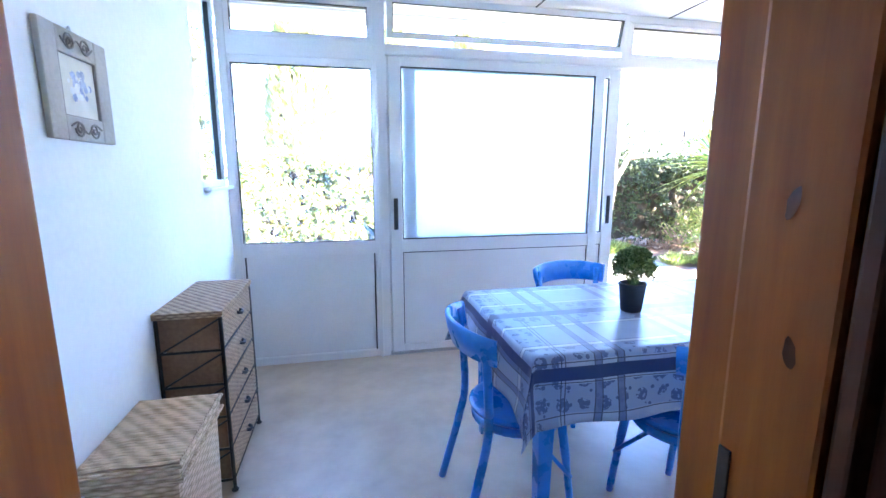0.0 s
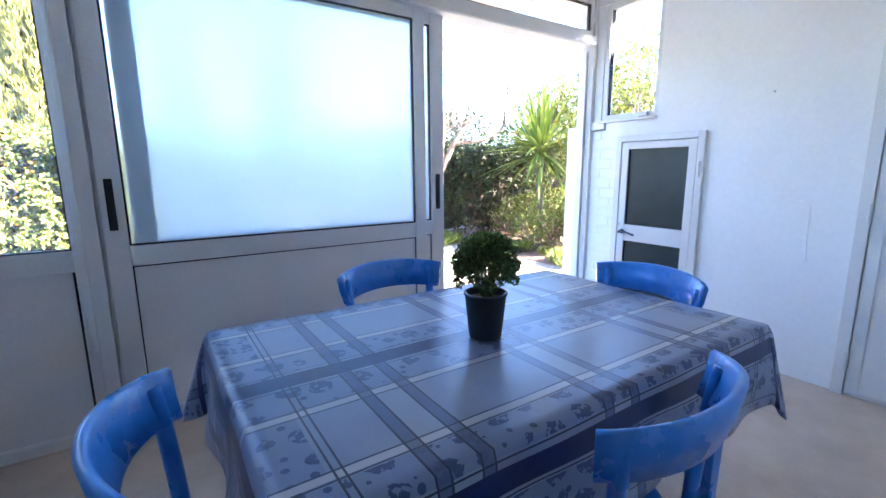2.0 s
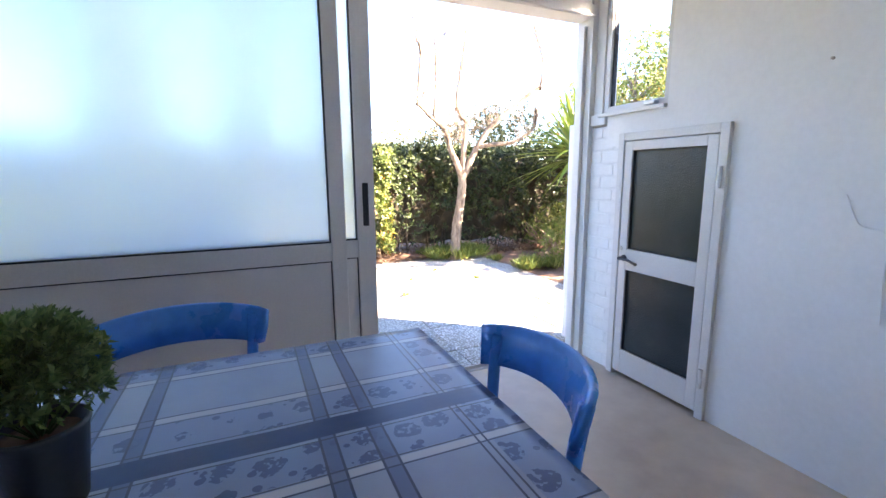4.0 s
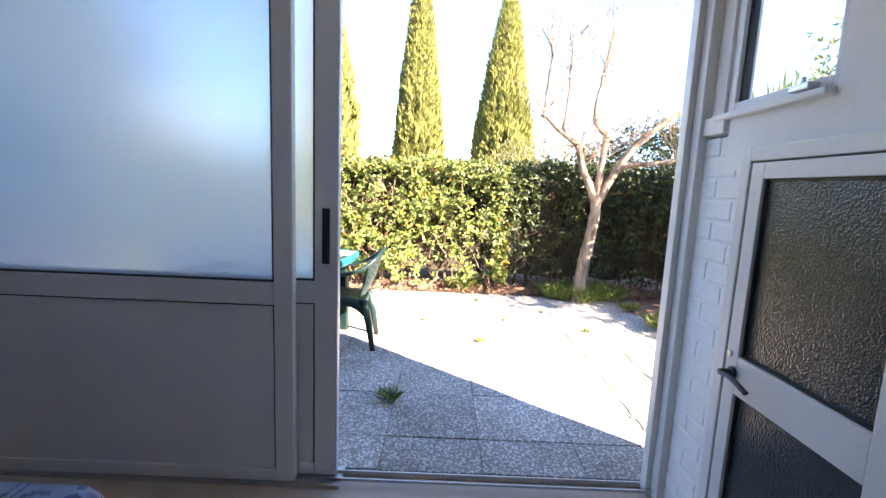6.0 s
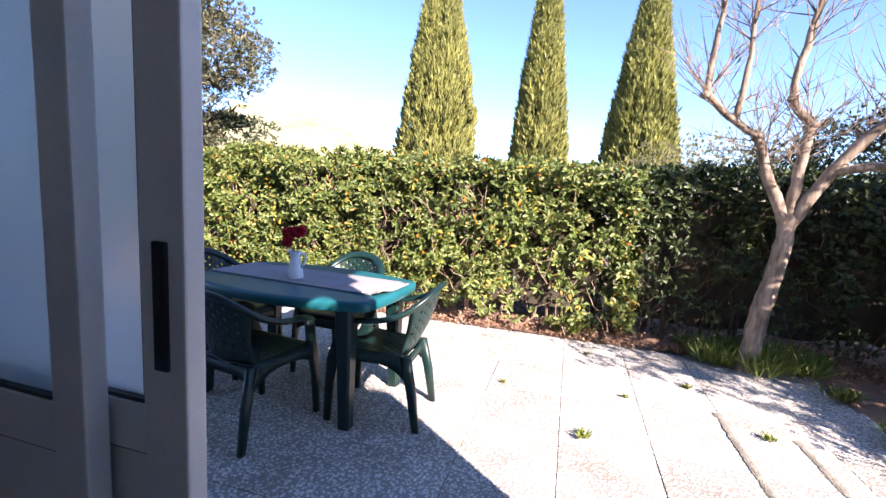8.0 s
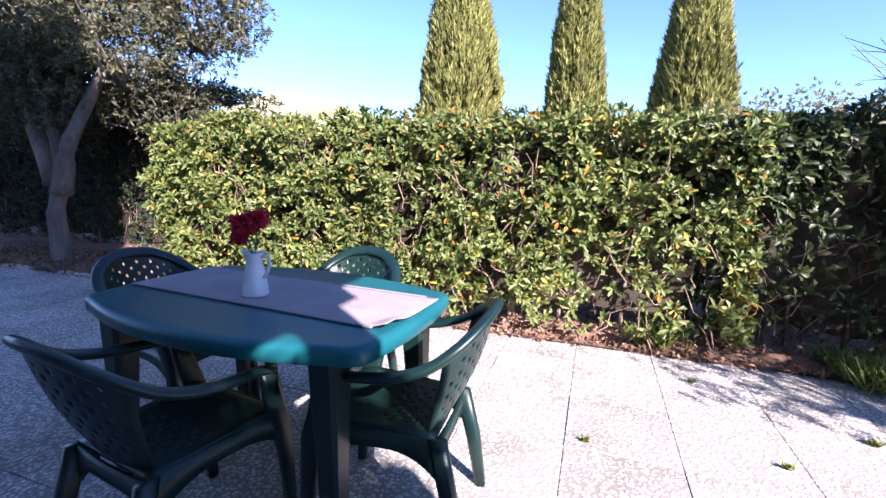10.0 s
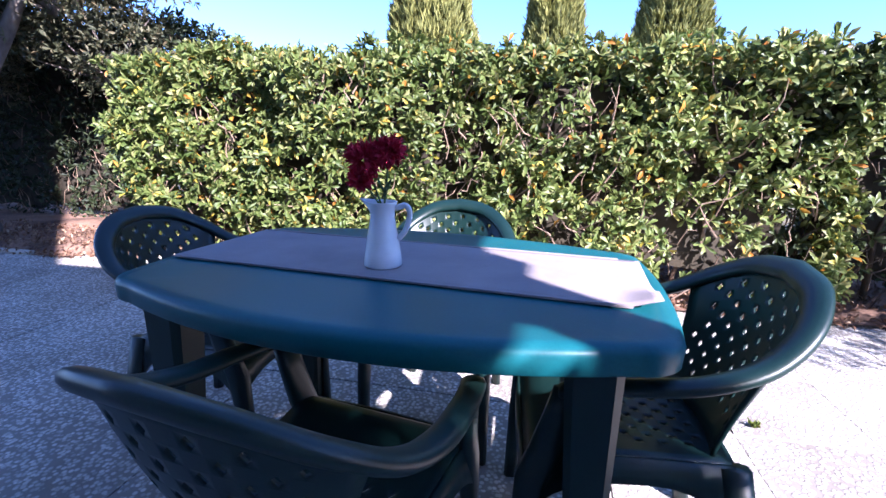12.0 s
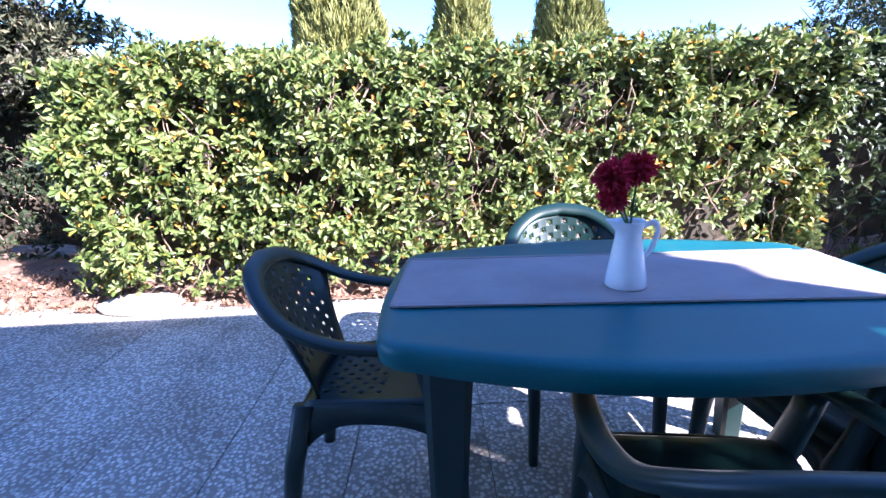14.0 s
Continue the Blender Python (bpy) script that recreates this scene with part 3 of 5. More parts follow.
def sliding_leaf(name, x0, x1, y, glass, label, left_w, right_w, handle_x):
    d = base(name, 0, y, 0)
    tagged(d, label, "sliding door", kind="structure")
    a, b = x0 + left_w, x1 - right_w
    part("stile", boxes((x0, a, -0.022, 0.022, 0.02, 2.185), bevel=0.005), ALU, d)
    part("stile", boxes((b, x1, -0.022, 0.022, 0.02, 2.185), bevel=0.005), ALU, d)
    part("rail", boxes((a, b, -0.02, 0.02, 0.02, 0.075), bevel=0.003), ALU, d)
    part("rail", boxes((a, b, -0.02, 0.02, 0.80, 0.895), bevel=0.003), ALU, d)
    part("rail", boxes((a, b, -0.02, 0.02, 2.115, 2.185), bevel=0.003), ALU, d)
    part("gasket", gasket(a, b, 0.895, 2.115, 0.03, 0.008), GASKET, d)
    clear(part("pane", pane_box(a + 0.005, b - 0.005, 0.90, 2.11), glass, d))
    part("panel", boxes((a + 0.006, b - 0.006, -0.01, 0.01, 0.075, 0.794)), PANEL, d, "plain white lower panel")
    part("panel_gasket", boxes((a, a + 0.006, -0.014, 0.014, 0.075, 0.80), (b - 0.006, b, -0.014, 0.014, 0.075, 0.80), (a, b, -0.014, 0.014, 0.794, 0.80)), GASKET, d)
    h = part("handle", boxes((handle_x - 0.016, handle_x + 0.016, -0.028, -0.02, 0.97, 1.20), bevel=0.004), BLACK, d, "recessed black pull handle")
    part("grip", boxes((handle_x - 0.007, handle_x + 0.007, -0.031, -0.027, 1.0, 1.17)), GASKET, h)
    return d


sliding_leaf("door_1", 0.63, 2.305, GY, FROST, "white aluminium sliding door with frosted glass, closed", 0.09, 0.078, 0.672)
sliding_leaf("door_2", 0.74, 2.475, GY + 0.052, FROST, "white aluminium sliding door slid behind the other", 0.085, 0.098, 2.425)

for k, (a, b) in enumerate(((-0.40, 0.53), (2.49, 3.86))):
    f = base("window_%d" % (k + 2), 0, GY, 0)
    tagged(f, "fixed fanlight in a white aluminium frame", "window", kind="structure")
    part("window_frame", frame_rect(a, b, 2.255, 2.51, 0.03, 0.05), ALU, f)
    part("gasket", gasket(a + 0.03, b - 0.03, 2.285, 2.48), GASKET, f)
    clear(part("pane", pane_box(a + 0.035, b - 0.035, 2.29, 2.475), GLASS, f))
hop = base("window_4", 0, GY - 0.03, 2.27)
hop.matrix_world = pose(0, GY - 0.05, 2.285, 14, 0, 0)
tagged(hop, "tilted-open hopper fanlight in white aluminium", "window", kind="structure")
part("window_frame", frame_rect(0.625, 2.41, 0, 0.25, 0.036, 0.045), ALU, hop)
part("gasket", gasket(0.661, 2.374, 0.036, 0.214), GASKET, hop)
clear(part("pane", pane_box(0.666, 2.369, 0.041, 0.209), GLASS, hop))
part("cord", tube(curve_pts([(1.50, -0.03, 0.1), (1.505, -0.035, 0.0), (1.50, -0.04, -0.10), (1.53, -0.045, -0.135), (1.58, -0.04, -0.13), (1.60, -0.035, -0.09)], 5), 0.0025, 5), ALU, hop)


def side_window(name, x, y0, y1, z0, z1, out):
    s = base(name, x, 0, 0)
    tagged(s, "small fixed corner window in a white frame", "window", kind="structure")
    w = 0.04
    part("window_frame", boxes((-0.03, 0.03, y0, y0 + w, z0, z1), (-0.03, 0.03, y1 - w, y1, z0, z1), (-0.03, 0.03, y0 + w, y1 - w, z0, z0 + w), (-0.03, 0.03, y0 + w, y1 - w, z1 - w, z1), bevel=0.003), ALU, s)
    part("gasket", boxes((-0.015, 0.015, y1 - w - 0.007, y1 - w, z0 + w, z1 - w), (-0.015, 0.015, y0 + w, y0 + w + 0.007, z0 + w, z1 - w)), GASKET, s)
    clear(part("pane", boxes((-0.003, 0.003, y0 + w, y1 - w, z0 + w, z1 - w)), GLASS, s))
    part("window_sill", boxes((-0.02 - 0.06 * (out > 0), 0.02 + 0.06 * (out < 0), y0, y1, z0 - 0.02, z0), bevel=0.004), ALU, s)


side_window("window_5", LX - 0.04, 2.78, 3.30, 1.30, 2.46, -1)
side_window("window_6", RX + 0.05, 2.74, 3.22, 1.60, 2.46, 1)
latch = base("window_stop", RX - 0.005, 2.84, 1.615)
tagged(latch, "small steel window stop on the sill", "window stop")
part("body", boxes((-0.02, 0.015, -0.035, 0.035, -0.008, 0.012), bevel=0.004), STEEL, latch)
part("peg", tube([(-0.005, 0.0, 0.01), (-0.005, 0.0, 0.03)], 0.006, 8), STEEL, latch)

# ---------------------------------------------------------------- cupboard door in the right wall
cd = base("door_3", RX, 2.71, 0)
tagged(cd, "low white cupboard door with two dark pebbled panes, closed", "door", kind="structure")
part("door_frame", boxes((-0.022, 0.06, 0.285, 0.33, 0.0, 1.47), (-0.022, 0.06, -0.33, -0.285, 0.0, 1.47), (-0.022, 0.06, -0.285, 0.285, 1.425, 1.47), bevel=0.004), ALU, cd)
leafp = part("leaf", boxes((-0.018, 0.03, 0.225, 0.28, 0.03, 1.42), (-0.018, 0.03, -0.28, -0.225, 0.03, 1.42), (-0.018, 0.03, -0.225, 0.225, 0.03, 0.175), (-0.018, 0.03, -0.225, 0.225, 0.675, 0.80), (-0.018, 0.03, -0.225, 0.225, 1.37, 1.42), bevel=0.003), ALU, cd)
for z0, z1 in ((0.175, 0.675), (0.80, 1.37)):
    part("pane", boxes((0.0, 0.008, -0.225, 0.225, z0, z1)), PEBBLE, cd, "dark pebbled glass pane")
    part("gasket", boxes((-0.008, 0.0, -0.225, -0.218, z0, z1), (-0.008, 0.0, 0.218, 0.225, z0, z1), (-0.008, 0.0, -0.218, 0.218, z0, z0 + 0.007), (-0.008, 0.0, -0.218, 0.218, z1 - 0.007, z1)), GASKET, cd)
hd = part("handle", lathe([(0.001, 0), (0.019, 0), (0.019, 0.008), (0.011, 0.012), (0.011, 0.045), (0.001, 0.047)], 14), BLACK, cd, "black lever handle")
hd.matrix_local = pose(-0.02, 0.235, 0.745, 0, -90, 0)
lever = part("lever", tube(curve_pts([(0, 0, 0), (0, -0.05, 0.002), (0, -0.11, -0.012), (0, -0.125, -0.016)], 4), 0.010, 8, 0.7), BLACK, cd)
lever.matrix_local = pose(-0.062, 0.235, 0.745)
ky = part("keyhole", lathe([(0.001, 0), (0.011, 0), (0.010, 0.006), (0.001, 0.006)], 12), STEEL, cd)
ky.matrix_local = pose(-0.019, 0.262, 0.80, 0, -90, 0)
for z in (0.22, 1.22):
    part("hinge", tube([(-0.03, -0.305, z - 0.05), (-0.03, -0.305, z + 0.05)], 0.011, 8), ALU, cd)

# second, taller white door nearer the house
d4 = base("door_4", RX, 1.13, 0)
tagged(d4, "plain white metal door with a low vent, closed", "door", kind="structure")
part("door_frame", boxes((-0.03, 0.0, 0.40, 0.455, 0, 1.96), (-0.03, 0.0, -0.455, -0.40, 0, 1.96), (-0.03, 0.0, -0.40, 0.40, 1.905, 1.96), bevel=0.004), ALU, d4)
part("leaf", boxes((-0.022, -0.001, -0.395, 0.395, 0.03, 1.90), bevel=0.003), PANEL, d4)
part("bead", boxes((-0.027, -0.022, 0.34, 0.352, 0.05, 1.88), (-0.027, -0.022, -0.352, -0.34, 0.05, 1.88)), ALU, d4)
for z in (0.2, 1.0, 1.75):
    part("hinge", tube([(-0.036, 0.405, z - 0.045), (-0.036, 0.405, z + 0.045)], 0.011, 8), ALU, d4)
vent = part("vent", boxes((-0.030, -0.022, -0.02, 0.25, 0.10, 0.20), bevel=0.002), ALU, d4, "white louvred vent")
for k in range(7):
    sl = part("slat", boxes((-0.036, -0.028, 0.0, 0.23, 0.112 + k * 0.0115, 0.118 + k * 0.0115)), STEEL, vent)
part("handle", tube(curve_pts([(-0.022, -0.31, 1.0), (-0.06, -0.31, 1.0), (-0.065, -0.29, 1.0), (-0.065, -0.20, 0.995)], 4), 0.009, 8), BLACK, d4, "black lever handle")
pat = link("peeling_paint", tube(curve_pts([(RX - 0.002, 1.93, 1.16), (RX - 0.002, 1.88, 1.05), (RX - 0.002, 1.80, 1.02), (RX - 0.002, 1.79, 0.85), (RX - 0.002, 1.78, 0.70)], 6), [0.0015 + 0.002 * abs(sin(i * 1.7)) for i in range(25)], 5), WALL)
structure(pat, "flaking ridge of white wall paint", "trim")
nail = link("wall_plug", lathe([(0.001, 0), (0.006, 0), (0.005, 0.010), (0.001, 0.010)], 10), CLAY)
nail.matrix_world = pose(RX, 2.03, 1.66, 0, -90, 0)
tagged(nail, "small grey plug in the white wall", "wall plug")

# ---------------------------------------------------------------- wooden doorway
dw = base("door_5", 0.40, 0.5, 0)
tagged(dw, "varnished pine door frame with the dark door standing open", "door", kind="structure")
part("jamb", boxes((-0.475, -0.383, -0.03, 0.13, 0, 2.12), bevel=0.005), PINE, dw)
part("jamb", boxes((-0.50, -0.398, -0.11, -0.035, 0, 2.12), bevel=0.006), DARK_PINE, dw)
part("jamb", boxes((0.425, 0.475, 0.0535, 0.13, 0, 2.12), bevel=0.005), PINE, dw)
part("jamb", boxes((0.415, 0.475, -0.075, 0.053, 0, 2.12), bevel=0.007), PINE, dw)
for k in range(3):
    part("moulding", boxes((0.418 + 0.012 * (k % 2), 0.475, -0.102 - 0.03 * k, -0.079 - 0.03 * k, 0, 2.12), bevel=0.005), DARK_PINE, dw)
part("lintel", boxes((-0.383, 0.415, -0.06, 0.13, 2.06, 2.12), bevel=0.006), PINE, dw)
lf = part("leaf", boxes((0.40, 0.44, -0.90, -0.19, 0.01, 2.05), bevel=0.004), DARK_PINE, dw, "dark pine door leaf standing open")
for k in range(4):
    part("board_joint", boxes((0.394, 0.40, -0.30 - 0.15 * k, -0.285 - 0.15 * k, 0.06, 2.0), bevel=0.002), GASKET, lf)
part("strike_plate", boxes((-0.3835, -0.380, 0.02, 0.045, 0.93, 1.03), bevel=0.001), STEEL, dw)
part("latch", boxes((0.412, 0.416, 0.028, 0.046, 0.90, 1.02), bevel=0.001), IRON, dw, "dark iron latch plate")
rk = random.Random(2)
for k in range(4):
    bm = bmesh.new()
    bmesh.ops.create_circle(bm, cap_ends=True, segments=12, radius=1.0)
    for v in bm.verts:
        v.co = Vector((0, v.co.x * 0.006 * rk.uniform(0.7, 1.5), v.co.y * 0.019 * rk.uniform(0.85, 1.15)))
    kn = part("knot", bm, DARK_PINE, dw, "dark knot in the wood")
    kn.matrix_local = pose(0.4143, rk.uniform(-0.06, 0.04), (1.62, 1.35, 1.18, 0.98, 0.86, 0.7)[k], rk.uniform(-20, 20))

# ---------------------------------------------------------------- patio
# Slabs of washed gravel, half a metre square, with open joints.
SLAB_W, SX0, SY0 = 0.49, -5.44, 3.24
slab_me = []
for k in range(3):
    bm = boxes((-0.2432, 0.2432, -0.2432, 0.2432, -0.05, 0.0), bevel=0.0025)
    me = bpy.data.meshes.new("slab")
    bm.to_mesh(me)
    bm.free()
    me.materials.append(SLAB)
    slab_me.append(me)
bm = boxes((-0.2432, 0.2432, -0.137, 0.137, -0.05, 0.0), bevel=0.0025)
half_me = bpy.data.meshes.new("slab")
bm.to_mesh(half_me)
bm.free()
half_me.materials.append(SLAB)
patio = base("patio", 0, 0, 0)
tagged(patio, "square washed-gravel paving slabs with dark joints", "paving", kind="structure")
part("bed", boxes((SX0 - 0.25, 5.08, 3.43, 7.12, -0.08, -0.012)), surface("joint_mortar", (0.10, 0.085, 0.07), (0.26, 0.22, 0.18), 0.95, 60, 5, 0.4), patio)
rs = random.Random(4)
for i in range(22):
    for j in range(8):
        if j == 0 and SX0 + i * SLAB_W > 9:
            continue
        ob = new("slab", slab_me[0] if j else half_me)
        ob.parent = patio
        ob.matrix_local = pose(SX0 + i * SLAB_W, SY0 + 0.245 + j * SLAB_W if j else 3.585, rs.uniform(-0.004, 0.001), rs.uniform(-0.15, 0.15), rs.uniform(-0.15, 0.15), 90 * rs.randrange(4) if j else 180 * rs.randrange(2))

strip_mat = surface("joint_grit", (0.09, 0.08, 0.06), (0.27, 0.245, 0.20), 0.95, 150, 7, 0.6)
for mx, my0, my1, turn in ((4.10, 3.80, 5.85, 0), (4.46, 3.80, 5.65, 0), (4.02, 4.06, 4.92, 90)):
    bm = bmesh.new()
    bmesh.ops.create_grid(bm, x_segments=6, y_segments=80, size=1.0)
    for v in bm.verts:
        yy = (v.co.y + 1) / 2 * (my1 - my0)
        wide = 0.020 + 0.012 * noise.noise(Vector((yy * 9, mx, 0))) + 0.007 * noise.noise(Vector((yy * 31, mx, v.co.x)))
        v.co = Vector((v.co.x * wide, yy, 0.003 + 0.003 * (1 - v.co.x ** 2) + 0.002 * noise.noise(Vector((v.co.x * 2, yy * 40, mx)))))
    ob = link("joint_strip", bm, strip_mat)
    ob.matrix_world = pose(mx, my0, 0) if not turn else pose(my1, mx, 0, 0, 0, 90)
    structure(ob, "dark gritty strip along a paving joint", "moss")

bed = bmesh.new()
bmesh.ops.create_grid(bed, x_segments=120, y_segments=24, size=1.0)
for v in bed.verts:
    v.co = Vector((1.0 + v.co.x * 10, 8.02 + v.co.y * 1.06, 0))
    v.co.z = 0.012 + 0.05 * (v.co.y > 7.05) + 0.03 * noise.noise(v.co * 2.2) + 0.015 * noise.noise(v.co * 9)
structure(link("flower_bed", bed, SOIL), "bed of dry brown leaf litter under the hedge", "flower bed")
bed2 = bmesh.new()
bmesh.ops.create_grid(bed2, x_segments=60, y_segments=60, size=1.0)
for v in bed2.verts:
    v.co = Vector((8.1 + v.co.x * 3.05, 5.4 + v.co.y * 2.6, 0))
    v.co.z = 0.005 + 0.03 * noise.noise(v.co * 2.2) + 0.01 * noise.noise(v.co * 9)
structure(link("flower_bed", bed2, SOIL), "weedy bed of dry earth beside the paving", "flower bed")

# ---------------------------------------------------------------- hedge


def hedge(name, x0, x1, y0, y1, z0, z1, density, label, leaf, seed, length=0.065, rosette=7, ends=True, bare_from=99.0, twig=TWIG):
    rng = np.random.default_rng(seed)
    h = base(name, (x0 + x1) / 2, (y0 + y1) / 2, 0)
    tagged(h, label, "hedge")
    cx, cy = (x0 + x1) / 2, (y0 + y1) / 2

    def rough(p):
        return np.array([noise.noise(Vector(q) * 1.3) * 0.13 + noise.noise(Vector(q) * 3.2) * 0.15 for q in p])

    areas = [(x1 - x0) * (z1 - z0), (x1 - x0) * (y1 - y0)]
    P, N = [], []
    n = int(areas[0] * density)
    p = np.stack([rng.uniform(x0, x1, n), np.full(n, y0), z0 + (z1 - z0) * rng.uniform(0, 1, n) ** 0.92], 1)
    thin = rng.uniform(0, 1, n) < np.clip(0.35 + (p[:, 2] - z0) * 1.6, 0, 1)
    p = p[thin]
    d = rough(p)
    p[:, 1] += d - rng.uniform(-0.06, 0.14, len(p)) + 0.22 * np.clip(0.45 - p[:, 2], 0, 1)
    hole = np.array([noise.noise(Vector(q) * 2.1 + Vector((7, 3, 1))) for q in p])
    keepm = (hole < 0.20) | (rng.uniform(0, 1, len(p)) < 0.3)
    low = np.clip((p[:, 0] - bare_from) / 1.2, 0, 1) * np.clip((1.2 - p[:, 2]) / 0.6, 0, 1)
    keepm &= rng.uniform(0, 1, len(p)) > 0.72 * low
    p = p[keepm]
    P.append(p)
    N.append(np.stack([0 * p[:, 0], -np.ones(len(p)), np.full(len(p), 0.55)], 1))
    n = int(areas[1] * density * 0.8)
    p = np.stack([rng.uniform(x0, x1, n), rng.uniform(y0, y1, n), np.full(n, z1)], 1)
    p[:, 2] += rough(p) * 0.8 + rng.uniform(-0.08, 0.06, n)
    P.append(p)
    N.append(np.tile([0, -0.15, 1.0], (n, 1)))
    if ends:
        n = int((y1 - y0) * (z1 - z0) * density)
        p = np.stack([np.full(n, x0), rng.uniform(y0, y1, n), rng.uniform(z0, z1, n)], 1)
        p[:, 0] += rough(p) + rng.uniform(-0.08, 0.08, n)
        P.append(p)
        N.append(np.tile([-1.0, -0.1, 0.5], (n, 1)))
        p = p.copy()
        p[:, 0] += x1 - x0
        P.append(p)
        N.append(np.tile([1.0, -0.1, 0.5], (n, 1)))
    P, N = np.concatenate(P), np.concatenate(N)
    P -= np.array([cx, cy, 0])
    leaves = leaf_mesh("leaves", P, N, leaf, length, length * 0.36, rosette, 0.95, seed, h, 0.25, 0.55, True)
    tagged(leaves, kind="stuff")
    # Dark sheet behind the leaves stands in for shade in the gaps.
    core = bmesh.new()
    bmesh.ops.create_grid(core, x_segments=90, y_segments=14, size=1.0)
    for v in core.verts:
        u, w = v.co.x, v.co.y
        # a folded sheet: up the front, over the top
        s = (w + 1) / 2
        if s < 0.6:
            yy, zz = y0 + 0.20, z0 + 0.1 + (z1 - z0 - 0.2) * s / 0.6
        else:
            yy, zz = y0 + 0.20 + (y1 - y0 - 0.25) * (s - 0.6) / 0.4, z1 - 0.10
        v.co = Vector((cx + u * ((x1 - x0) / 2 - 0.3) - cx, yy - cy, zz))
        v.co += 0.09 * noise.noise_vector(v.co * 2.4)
    part("core", core, surface("hedge_shade_" + name, (0.016, 0.013, 0.007), (0.055, 0.042, 0.024), 0.95, 14, 3, 0.8), h, "dark sheet painted as shade inside the hedge")
    bm = bmesh.new()
    rr = random.Random(seed)
    for k in range(int((x1 - x0) * 70)):
        x, z = rr.uniform(x0 + 0.1, x1 - 0.1), rr.uniform(z0 - 0.1, z1 - 0.25)
        a = Vector((x - cx, y0 + rr.uniform(-0.06, 0.16) - cy, z))
        dirv = Vector((rr.uniform(-0.6, 0.6), rr.uniform(-0.35, 0.05), rr.uniform(0.2, 1.0))).normalized()
        L = rr.uniform(0.12, 0.38)
        pts = [a + dirv * L * s + Vector((rr.uniform(-1, 1), rr.uniform(-1, 1), rr.uniform(-1, 1))) * 0.03 for s in (0, 0.35, 0.7, 1)]
        sweep(bm, pts, [0.0055, 0.005, 0.0035, 0.0015], 5, False)
    for k in range(int((x1 - x0) * 4.5)):
        x = rr.uniform(x0 + 0.1, x1 - 0.1)
        pts = [(x - cx + rr.uniform(-0.06, 0.06) * s, y0 + 0.25 - cy + rr.uniform(-0.07, 0.05), s * 0.75) for s in (0, 0.3, 0.7, 1)]
        sweep(bm, pts, [0.017, 0.014, 0.011, 0.008], 6, False)
    tagged(part("branch_mass", bm, twig, h, "bare brown branches"), kind="stuff")
    return h


hedge("hedge", -1.30, 3.65, 7.0, 8.2, 0.12, 1.58, 450, "clipped evergreen hedge with yellowing leaves", HEDGE_LEAF, 11, 0.068, 11, True, 1.9)
# Same hedge carried on, its shade put into leaf and twig colour.
hedge("hedge", 3.3, 9.2, 7.14, 8.3, 0.08, 1.57, 300, "right stretch of evergreen hedge with bare branches, shade painted into its colours", MID_LEAF, 13, 0.075, 9, True, -9.0, DARK_TWIG)
# Leaf colour carries the shade this hedge stands in.
hedge("hedge", -9.5, -2.1, 8.4, 9.6, 0.0, 2.3, 190, "overgrown hedge with its shade painted into near-black leaves", DARK_LEAF, 12, 0.08, 6)

# fallen leaves on the beds
rl = np.random.default_rng(19)
q = np.stack([rl.uniform(-5, 9, 9000), 7.0 + rl.uniform(0, 1, 9000) ** 1.5 * 0.9 - 0.06, np.zeros(9000)], 1)
q[:, 2] = [0.02 + 0.05 * (y > 7.05) + 0.03 * noise.noise(Vector((x, y, 0)) * 2.2) for x, y, z in q]
lit = leaf_mesh("leaf_litter", q, np.tile([0, 0, 1.0], (9000, 1)), LITTER, 0.05, 0.022, 1, 2.2, 19)
tagged(lit, "scattered dry brown leaves under the hedge", "leaf litter", kind="stuff")

# ---------------------------------------------------------------- trees


def cypress(x, y, height, radius, seed, label):
    c = base("cypress", x, y, 0)
    tagged(c, label, "cypress tree")
    rng = np.random.default_rng(seed)
    n = int(7000 * radius * height / 6)
    z = 0.6 + (height - 0.6) * rng.uniform(0, 1, n) ** 1.15
    u = (z - 0.6) / (height - 0.6)
    prof = radius * np.clip(np.minimum((u + 0.06) * 5.5, 1.0), 0, 1) * (1 - u ** 1.7)
    a = rng.uniform(0, 2 * pi, n)
    lump = np.array([1 + 0.14 * noise.noise(Vector((cos(q) * 1.5, sin(q) * 1.5, w * 0.9 + seed))) + 0.20 * noise.noise(Vector((cos(q) * 5, sin(q) * 5, w * 1.3 + seed))) for q, w in zip(a, z)])
    r = prof * lump * rng.uniform(0.84, 1.02, n)
    p = np.stack([r * np.cos(a), r * np.sin(a), z], 1)
    nn = np.stack([np.cos(a) * 0.35, np.sin(a) * 0.35, np.full(n, 1.0)], 1)
    lv = leaf_mesh("crown", p, nn, CYPRESS_LEAF, 0.26, 0.036, 7, 0.28, seed, c, 0.3)
    tagged(lv, kind="stuff")
    # Near-black cone: the shade deep in the crown, painted as a solid.
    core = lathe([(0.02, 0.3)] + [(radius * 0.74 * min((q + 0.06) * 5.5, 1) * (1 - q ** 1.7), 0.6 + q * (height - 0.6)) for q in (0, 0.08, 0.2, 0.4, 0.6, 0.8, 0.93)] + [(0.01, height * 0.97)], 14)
    part("crown_shade_core", core, DARK_LEAF, c)
    part("trunk", tube([(0, 0, -0.1), (0.02, 0, 0.5), (0, 0, 1.2)], [0.16, 0.13, 0.11], 10), OLD_BARK, c)


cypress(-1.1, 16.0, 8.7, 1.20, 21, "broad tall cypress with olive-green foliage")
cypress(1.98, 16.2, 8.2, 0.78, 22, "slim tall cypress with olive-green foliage")
